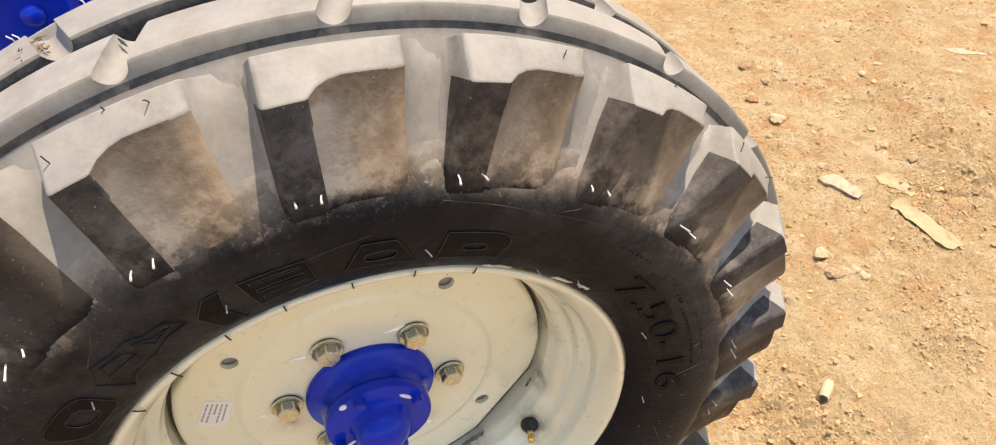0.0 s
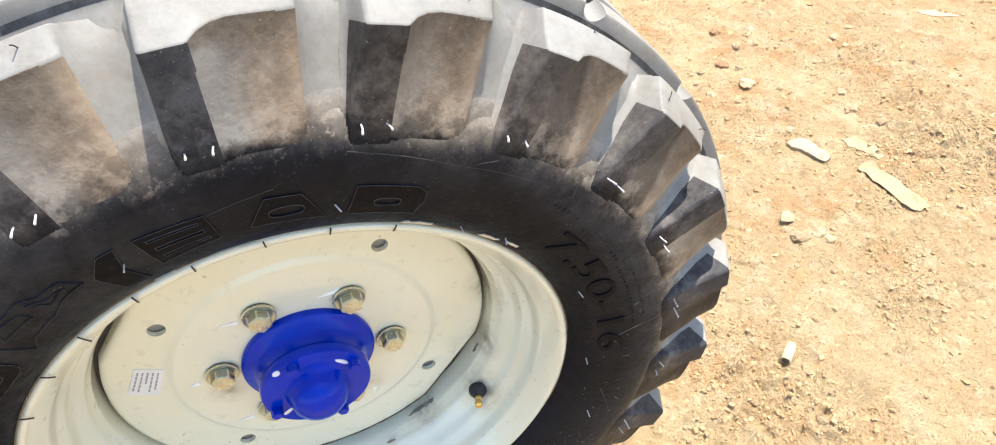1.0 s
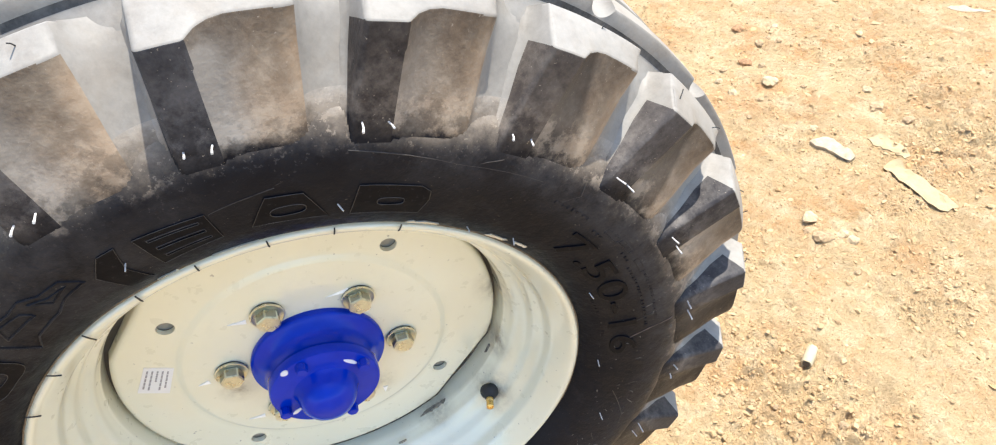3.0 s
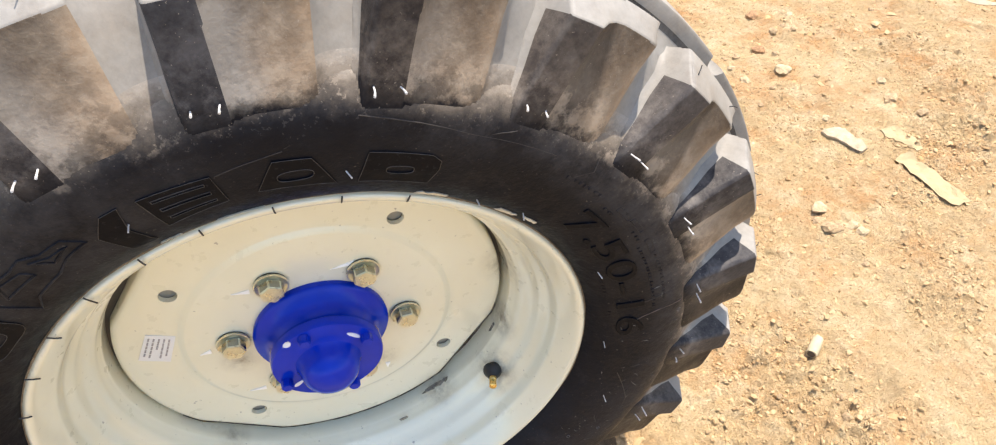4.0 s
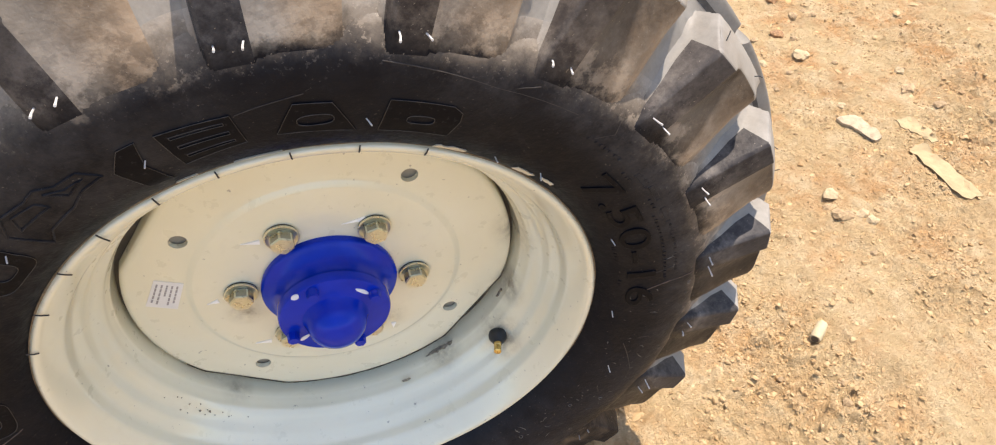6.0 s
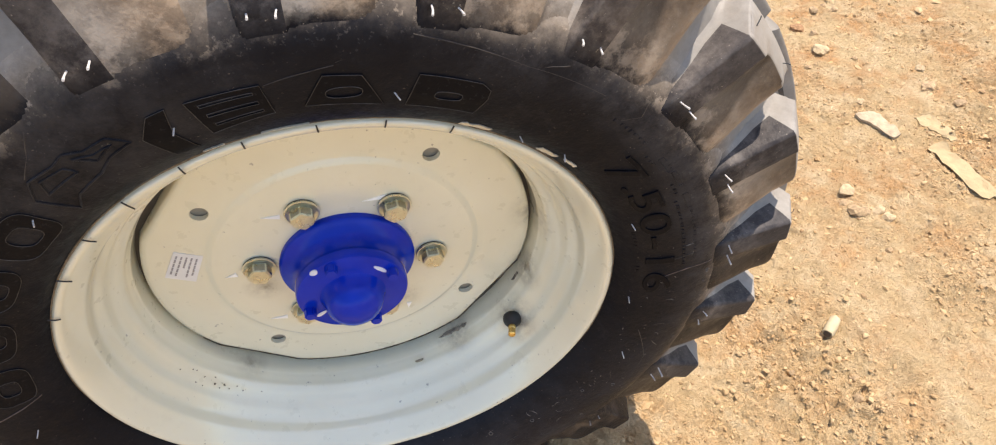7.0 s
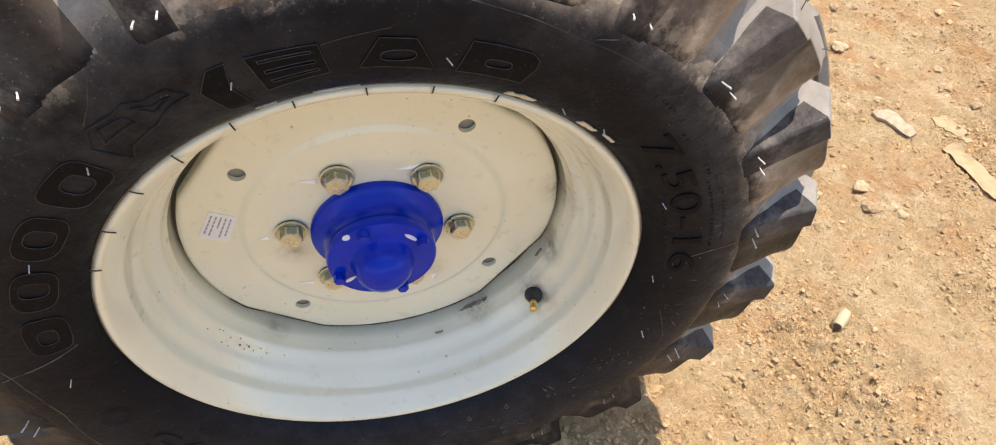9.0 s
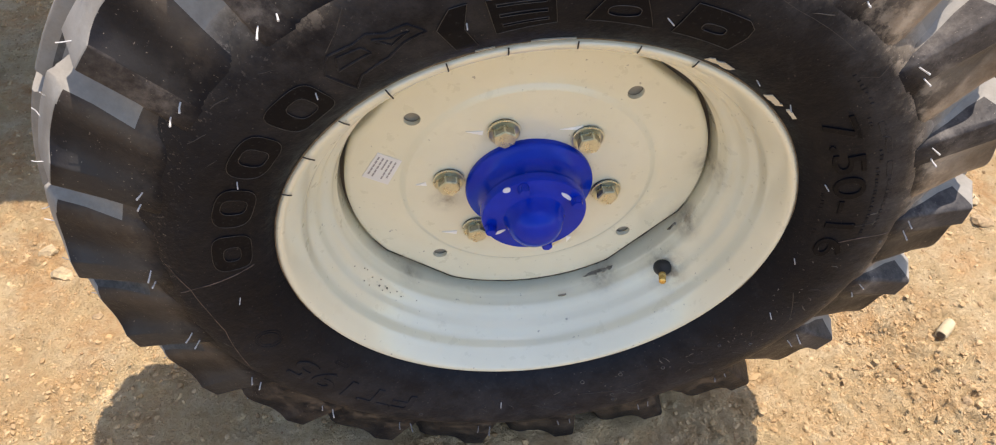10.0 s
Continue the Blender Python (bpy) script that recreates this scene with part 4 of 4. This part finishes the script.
def build_scuffs():
    """Short pale scratches, flecks and tiny rings low on the sidewall, uncountable."""
    rng = random.Random(33)
    bm = bmesh.new()
    for i in range(150):
        a, r = rng.gauss(-72, 34), rng.uniform(0.243, 0.318)
        if not -150 < a < -8:
            continue
        if i % 9 == 0:
            q = rng.uniform(0.0014, 0.0022)
            tube([on_side(a + math.degrees(q * math.cos(t) / r), r + q * math.sin(t), 0.0003) for t in (2 * math.pi * k / 10 for k in range(11))], 0.0004, 5, bm)
            continue
        d, n = rng.uniform(0, math.pi), rng.uniform(0.0008, 0.0022) if i % 3 else rng.uniform(0.003, 0.008)
        bend = rng.uniform(-0.6, 0.6)
        pts = [(a + math.degrees(n * f * math.cos(d + bend * f) / r), r + n * f * math.sin(d + bend * f)) for f in (-1, -0.3, 0.4, 1)]
        tube([on_side(x, min(0.33, max(0.23, y)), 0.0001) for x, y in pts], [0.0001, rng.uniform(0.0003, 0.0006), rng.uniform(0.0003, 0.0006), 0.0001], 5, bm)
    tagged(part("scuff_marks", bm, PALE_SCUFF, tyre, "pale scratches and flecks in the rubber"), kind="stuff")


def glossy_rubber():
    m = Nodes("shiny_raised_rubber")
    wear = m.ramp(m.noise(300, 5, 0.7), 0.58, 0.72)
    m.set(Base_Color=m.mix(m.math("MULTIPLY", wear, 0.25), (0.0036, 0.0042, 0.0064), (0.10, 0.10, 0.10)), Roughness=m.ramp(m.noise(120), 0.3, 0.7, 0.34, 0.5), Specular_IOR_Level=0.07)
    m.bump((m.noise(260, 3), 0.15, 0.0008))
    return m.mat


GLOSS = glossy_rubber()
# worn edge, its paler colour also painting the sky caught there
SKYLIT_EDGE = plain("worn_skylit_rubber", (0.027, 0.026, 0.026), 0.5, spread=0.9, scale=150)
SCUFF = plain("pale_brown_scuff", (0.034, 0.029, 0.025), 0.7, spread=0.6, scale=150)
PALE_SCUFF = plain("pale_fleck", (0.085, 0.078, 0.070), 0.7, spread=0.7, scale=200)
FLASH = plain("dusty_moulding_line", (0.085, 0.060, 0.046), 0.8, spread=0.8, scale=90)
build_marks()
build_scuffs()


def build_wheel_details():
    # paper label with lines of print, stuck on the disc
    c = [polar(136.6, 0.1462, 0.0771), polar(138.6, 0.1228, 0.0771), polar(153.4, 0.1325, 0.0771), polar(148.9, 0.1560, 0.0771)]
    c = [Vector((p.x, 0.0771, p.z)) for p in c]
    label = part("paper_label", prism([p - Vector((0, 0.0003, 0)) for p in c], [p + Vector((0, 0.0005, 0)) for p in c]), PAPER, wheel, "white paper label with printed lines", HUB)
    for i in range(5):
        u0, u1 = 0.11 + 0.17 * i, 0.17 + 0.17 * i
        v1 = (0.86, 0.9, 0.55, 0.9, 0.8)[i]
        def at(u, v):
            return (c[0] * (1 - u) + c[1] * u) * (1 - v) + (c[3] * (1 - u) + c[2] * u) * v
        n = 5
        for k in range(n):
            v0 = 0.12 + (v1 - 0.12) * k / n
            v2 = 0.12 + (v1 - 0.12) * (k + 0.78) / n
            q = [at(u0, v0), at(u1, v0), at(u1, v2), at(u0, v2)]
            part("print_bar", prism([p - Vector((0, 0.0006, 0)) for p in q], [p - Vector((0, 0.0001, 0)) for p in q]), INK, label)
    # white paint dabs on the hub cap
    for a, r, la, lr in ((101, 0.0468, 4.4, 0.0030), (19, 0.0378, 11, 0.0020), (-172, 0.0362, 3.0, 0.0058), (-114, 0.0362, 8.5, 0.0022)):
        pts = [(a + la * math.cos(t) * (1 + 0.08 * math.sin(3 * t)), r + lr * math.sin(t)) for t in (2 * math.pi * i / 12 for i in range(12))]
        part("paint_dab", prism([polar(x, y, 0.0329) for x, y in pts], [polar(x, y, 0.0340) for x, y in pts]), WHITE_MARK, hub, "white paint dab")
    # short white strokes beside the bolts
    for a0, r0, a1, r1 in ((105.5, 0.0945, 98.5, 0.0835), (47.7, 0.074, 34.3, 0.0835), (-166.5, 0.106, -160, 0.096), (152, 0.107, 151, 0.097), (-88, 0.104, -85, 0.097)):
        p, q = polar(a0, r0, 0.0731), polar(a1, r1, 0.0731)
        n = (q - p).normalized().cross(Vector((0, 1, 0))) * 0.0025
        loop = [p, q - n, q + n]
        part("chalk_stroke", prism([v - Vector((0, 0.0003, 0)) for v in loop], [v + Vector((0, 0.0006, 0)) for v in loop]), CHALK, disc, "white chalk stroke")
    # peeled paper scraps along the bead
    for a0, a1, r, w in ((80.8, 77.6, 0.2330, 0.0016), (71.8, 64.6, 0.2335, 0.0010), (41.0, 35.6, 0.2340, 0.0030), (24.8, 21.0, 0.2325, 0.0028), (19.5, 16.5, 0.236, 0.0014)):
        n = 8
        rng = random.Random(int(a0 * 10))
        out = [(a0 + (a1 - a0) * i / n, r + w * rng.uniform(0.5, 1.2)) for i in range(n + 1)]
        back = [(a1 + (a0 - a1) * i / n, r - w * rng.uniform(0.5, 1.2)) for i in range(n + 1)]
        loop = out + back
        part("paper_scrap", prism([on_side(a, x, 0.0016) for a, x in loop], [on_side(a, x, -0.001) for a, x in loop]), SCRAP, tyre, "peeled cream paper scrap")
    # a ragged dark line, painted as crevice shade where the disc sits in the rim
    bm = bmesh.new()
    rows = []
    for i in range(270):
        a = -176 + i * 0.5
        w = max(0.0, 0.0002 + 0.0022 * noise.noise(Vector((a * 0.09, 2, 0))) + 0.0016 * noise.noise(Vector((a * 0.45, 7, 0))))
        e = disc_edge(a)
        rows.append([bm.verts.new(polar(a, q, y)) for q, y in ((e - 0.0010 - w, 0.0782), (e + 0.0002, 0.0793), (e + 0.0014, 0.0835))])
    for p, q in zip(rows, rows[1:]):
        for i in (0, 1):
            bm.faces.new((p[i], p[i + 1], q[i + 1], q[i]))
    part("crevice_shade_line", bm, GRIME_AND_SHADE, disc, "ragged dark line painted as crevice shade along the disc")
    # earth packed between bead and rim
    n = 240
    line = []
    for i in range(n):
        a = 360 * i / n
        w = 0.0004 + 0.0011 * max(0.0, 0.35 + noise.noise(Vector((math.cos(radians(a)) * 5, math.sin(radians(a)) * 5, 4))))
        line.append((polar(a, 0.2262, -0.0012), w))
    part("bead_dust", tube([p for p, w in line] + [line[0][0]], [w for p, w in line] + [line[0][1]], 6), DUST, tyre, "brown earth packed along the tyre bead")
    # dark sealant smears where the disc meets the rim
    for a, y, wa, wy in ((-86, 0.0745, 4.6, 0.0040), (-81, 0.0735, 2.5, 0.003), (-51, 0.0755, 2.6, 0.0024), (-99, 0.058, 1.6, 0.0010)):
        rng = random.Random(int(a * 7))
        pts = [(a + wa * math.cos(t) * rng.uniform(0.55, 1.1), y + wy * math.sin(t) * rng.uniform(0.3, 1.0)) for t in (2 * math.pi * i / 18 for i in range(18))]
        part("sealant_smear", prism([polar(x, 0.1762, v) for x, v in pts], [polar(x, 0.1790, v) for x, v in pts]), GRIME_AND_SHADE, rim, "brown-grey sealant smear")
    # grey chips in the paint of the rim well
    rng = random.Random(11)
    bm = bmesh.new()
    for _ in range(26):
        a, y = rng.gauss(-163, 11), rng.uniform(0.034, 0.050)
        r = 0.2015 - max(0.0, y - 0.0355) * 1.35
        stone_mesh(bm, polar(a, max(0.1832, r), y), rng.uniform(0.0004, 0.0012), rng, flat=0.8)
    tagged(part("paint_chips", bm, GRIME_AND_SHADE, rim, "small grey paint chips"), kind="stuff")


DUST = plain("packed_brown_earth", (0.20, 0.145, 0.085), 0.9, spread=0.4, scale=200)
SCRAP = plain("cream_paper_scrap", (0.62, 0.57, 0.45), 0.7)
build_wheel_details()


# ---- things lying on the ground ----
def lumps(count, seed, region, sizes, rise=0.02, mat=None, jag=(0.7, 1.2)):
    """Many small stones or crumbs in one mesh, each with its own dented shape."""
    rng = np.random.default_rng(seed)
    bm = bmesh.new()
    bmesh.ops.create_icosphere(bm, subdivisions=1, radius=1.0)
    base = np.array([v.co[:] for v in bm.verts])
    tris = np.array([[v.index for v in f.verts] for f in bm.faces])
    bm.free()
    V, F = [], []
    for i in range(count):
        x, y = region(rng)
        s = sizes(rng)
        k = rng.uniform(0.6, 1.35, 3)
        v = base * k * rng.uniform(*jag, (len(base), 1))
        a, b = rng.uniform(0, 6.28, 2)
        rz = np.array([[math.cos(a), -math.sin(a), 0], [math.sin(a), math.cos(a), 0], [0, 0, 1]])
        rx = np.array([[1, 0, 0], [0, math.cos(b), -math.sin(b)], [0, math.sin(b), math.cos(b)]])
        v = v @ rx.T @ rz.T * s
        v[:, 2] *= 0.7
        V.append(v + [x, y, ground_height(x, y) + s * rise])
        F.append(tris + i * len(base))
    me = bpy.data.meshes.new("gravel")
    me.from_pydata(np.concatenate(V).tolist(), [], np.concatenate(F).tolist())
    me.materials.append(mat or STONE)
    return me


def anywhere(rng):
    return rng.uniform(-1.1, 1.9), rng.uniform(-0.35, 1.9)


def strewn(rng):
    c = ((0.95, 0.66), (0.80, 0.25), (0.62, -0.03), (-0.6, 0.12), (1.05, 0.80), (0.55, 0.12), (1.2, 0.45), (-0.45, 0.0))[rng.integers(8)]
    return rng.normal(c[0], 0.16), rng.normal(c[1], 0.14)


grit = new("gravel", lumps(9000, 1, anywhere, lambda r: min(0.0032, 0.0007 + 0.0007 * r.exponential()), 0.1, CRUMB, (0.55, 1.3)))


def banded(rng):
    """Mostly inside loose, crumbly patches."""
    while True:
        x, y = anywhere(rng)
        if rng.random() > (1.0 if y < 0.40 else 0.35):
            continue
        if noise.noise(Vector((x * 4.5, y * 4.5, 7))) > 0.02 or rng.random() < 0.12:
            return x, y


crumbs = new("earth_crumbs", lumps(36000, 6, banded, lambda r: min(0.0045, 0.0010 + 0.0009 * r.exponential()), 0.3, CRUMB, (0.5, 1.35)))
tagged(crumbs, "loose brown earth crumbs in patches on the ground", "earth crumbs", kind="stuff")
clods = new("earth_clods", lumps(4500, 5, anywhere, lambda r: min(0.010, 0.0018 + 0.0016 * r.exponential()), 0.0, CRUMB, (0.5, 1.35)))
tagged(clods, "crumbly orange earth clods on the ground", "earth clods", kind="stuff")
tagged(grit, "fine tan grit scattered over the sandy earth", "gravel", kind="stuff")
small = new("gravel", lumps(850, 2, strewn, lambda r: min(0.0060, 0.0012 + 0.0011 * r.exponential()), 0.05, None, (0.55, 1.25)))
tagged(small, "small tan stones scattered over the sandy earth", "gravel", kind="stuff")


def lone_stone(x, y, size, label, mat, seed, flat=0.65, stretch=1.0, turn=0.0):
    rng = random.Random(seed)
    bm = bmesh.new()
    bmesh.ops.create_icosphere(bm, subdivisions=2, radius=size)
    for v in bm.verts:
        n = v.co.normalized()
        d = 1 + 0.40 * noise.noise(n * 1.7 + Vector((seed, 0, 0))) + 0.30 * noise.noise(n * 3.6 + Vector((0, seed, 0)))
        v.co = n * size * d
        v.co.x *= stretch
        v.co.z = max(-size * 0.3, v.co.z * flat)
    ob = part("stone", bm, mat, None, label, smooth=14)
    ob.matrix_basis = pose(x, y, ground_height(x, y) + size * 0.10, 0, 0, turn)
    return tagged(ob, label, "stone", "stones on the ground")


FLAKE = plain("chalky_plaster", (0.41, 0.318, 0.205), 0.9, spread=0.2, scale=90, relief=0.003)
PALE = plain("pale_limestone", (0.44, 0.325, 0.185), 0.9, spread=0.3, scale=120, relief=0.004)
TAN = plain("tan_stone", (0.36, 0.245, 0.13), 0.9, spread=0.4, scale=140, relief=0.004)
RED = plain("red_brown_clod", (0.33, 0.185, 0.088), 0.95, spread=0.4, scale=140, relief=0.004)
for i, (x, y, size, mat, flat, stretch, turn) in enumerate((
        (0.973, 0.757, 0.012, RED, 0.7, 1.4, -20), (0.994, 0.727, 0.007, TAN, 0.7, 1.2, 30), (1.11, 0.857, 0.008, PALE, 0.6, 1.6, 40), (1.030, 0.880, 0.013, RED, 0.5, 1.3, 10),
        (1.035, 0.803, 0.009, TAN, 0.7, 1.3, 60), (1.075, 0.789, 0.0075, TAN, 0.7, 1.3, 20), (1.067, 0.816, 0.006, TAN, 0.7, 1.1, 0), (1.129, 0.558, 0.010, PALE, 0.8, 1.0, 70),
        (1.112, 0.507, 0.011, TAN, 0.45, 1.7, 15), (1.137, 0.443, 0.010, TAN, 0.5, 1.5, -10), (1.027, 0.626, 0.006, TAN, 0.7, 1.2, 0), (0.880, 0.712, 0.007, PALE, 0.7, 1.2, 0),
        (0.885, 0.664, 0.010, PALE, 0.7, 1.1, 40), (0.973, 0.663, 0.016, PALE, 0.4, 1.1, 20), (0.925, 0.624, 0.006, TAN, 0.7, 1.3, 0), (0.869, 0.577, 0.006, TAN, 0.7, 1.0, 0),
        (0.946, 0.524, 0.006, TAN, 0.6, 1.3, 0), (0.956, 0.492, 0.008, PALE, 0.6, 1.4, 35), (0.788, 0.232, 0.012, TAN, 0.6, 1.6, -25), (0.824, 0.228, 0.010, PALE, 0.5, 1.3, 10),
        (0.830, 0.210, 0.009, PALE, 0.6, 1.3, 0), (0.783, 0.258, 0.008, TAN, 0.5, 1.6, 0), (0.800, 0.282, 0.012, PALE, 0.45, 1.2, 60), (0.796, 0.152, 0.005, TAN, 0.7, 1.3, 0),
        (0.540, -0.013, 0.004, TAN, 0.7, 1.3, 0), (0.617, -0.040, 0.0055, TAN, 0.7, 1.2, 0), (0.604, -0.070, 0.006, TAN, 0.7, 1.2, 0), (0.883, 0.747, 0.006, TAN, 0.7, 1.1, 0),
        (0.913, 0.747, 0.007, TAN, 0.6, 1.3, 0), (1.29, 0.808, 0.006, TAN, 0.7, 1.1, 0), (-0.652, 0.281, 0.010, PALE, 0.6, 1.3, 20), (-0.624, 0.238, 0.011, PALE, 0.55, 1.5, -20), (-0.556, 0.158, 0.006, TAN, 0.6, 1.3, 0))):
    words = {id(PALE): "pale bleached stone half sunk in sandy earth", id(TAN): "tan stone half sunk in sandy earth", id(RED): "red-brown clod lying on sandy earth"}[id(mat)]
    lone_stone(x, y, size, words, mat, i + 3, flat, stretch, turn)


def flat_scrap(name, loop, thick, lift, mat, label, category, hug=0.6, wavy=0.004):
    """A thin bent sheet lying on the ground, from its outline."""
    bm = bmesh.new()
    vs = [bm.verts.new((x, y, 0)) for x, y in loop]
    face = bm.faces.new(vs)
    bmesh.ops.triangulate(bm, faces=[face])
    bmesh.ops.subdivide_edges(bm, edges=bm.edges[:], cuts=3, use_grid_fill=True)
    for v in bm.verts:
        v.co.z = ground_height(v.co.x, v.co.y) * hug + lift + wavy * noise.noise(Vector((v.co.x * 30, v.co.y * 30, 2)))
    up = bmesh.ops.extrude_face_region(bm, geom=bm.faces[:])
    for g in up["geom"]:
        if isinstance(g, bmesh.types.BMVert):
            g.co.z += thick
    ob = part(name, bm, mat, None, label, smooth=30)
    return tagged(ob, label, category)


def blob(x, y, length, width, turn, seed, n=22):
    """An uneven oval outline."""
    c, d = math.cos(radians(turn)), math.sin(radians(turn))
    out = []
    for i in range(n):
        t = 2 * math.pi * i / n
        k = 1 + 0.28 * noise.noise(Vector((math.cos(t) * 1.6, math.sin(t) * 1.6, seed))) + 0.14 * noise.noise(Vector((math.cos(t) * 5, math.sin(t) * 5, seed)))
        u, v = length * math.cos(t) * k, width * math.sin(t) * k
        out.append((x + u * c - v * d, y + u * d + v * c))
    return out


flat_scrap("cardboard_strip", [(1.000, 0.307), (1.003, 0.261), (1.006, 0.218), (1.016, 0.208), (1.028, 0.211), (1.041, 0.208), (1.041, 0.215), (1.028, 0.221), (1.032, 0.238), (1.040, 0.265), (1.039, 0.294), (1.030, 0.326), (1.033, 0.355), (1.015, 0.353), (1.000, 0.347)], 0.0014, 0.0030, CARD, "torn bleached cardboard strip lying on sandy earth", "cardboard")
flat_scrap("plaster_flake", [(0.926, 0.440), (0.933, 0.424), (0.942, 0.409), (0.953, 0.398), (0.951, 0.379), (0.965, 0.382), (0.970, 0.411), (0.967, 0.436), (0.959, 0.453), (0.939, 0.460), (0.923, 0.458)], 0.005, 0.0015, FLAKE, "thick white plaster flake lying on sandy earth", "plaster", 0.9, 0.0012)
flat_scrap("plaster_flake", [(1.022, 0.405), (1.032, 0.389), (1.042, 0.370), (1.043, 0.347), (1.060, 0.349), (1.071, 0.384), (1.059, 0.400), (1.051, 0.421), (1.028, 0.427)], 0.003, -0.0008, CARD, "flat cream plaster flake half sunk in sandy earth", "plaster", 0.95, 0.0012)
flat_scrap("plaster_flake", blob(1.525, 0.725, 0.042, 0.010, -35, 9), 0.003, -0.0016, FLAKE, "flat pale plaster flake half sunk in sandy earth", "plaster", 0.8)


def build_stub():
    rng = random.Random(2)
    p, q = Vector((0.616, 0.030, 0.0085)), Vector((0.641, 0.050, 0.0090))
    d = (q - p)
    pts = [p, p + d * 0.1, p + d * 0.5, p + d * 0.92, q]
    bm = tube(pts, [0.0074, 0.0081, 0.0083, 0.0080, 0.0070], 20)
    for v in bm.verts:
        v.co += Vector([rng.uniform(-0.0005, 0.0005) for _ in range(3)])
    stub = part("wooden_stub", bm, CORK, None, "short pale round stub with a dark disc painted as the shade of a hollow end", smooth=40)
    tagged(stub, "short pale round stub with a dark disc painted as the shade of a hollow end", "stub")
    n = d.normalized()
    # the end is solid; a dark disc paints the shade of a hollow
    part("hollow", tube([p - n * 0.0003, p + n * 0.002], 0.0054, 16), RECESS_DARK, stub, "dark disc painted as the shade of a hollow end")


build_stub()
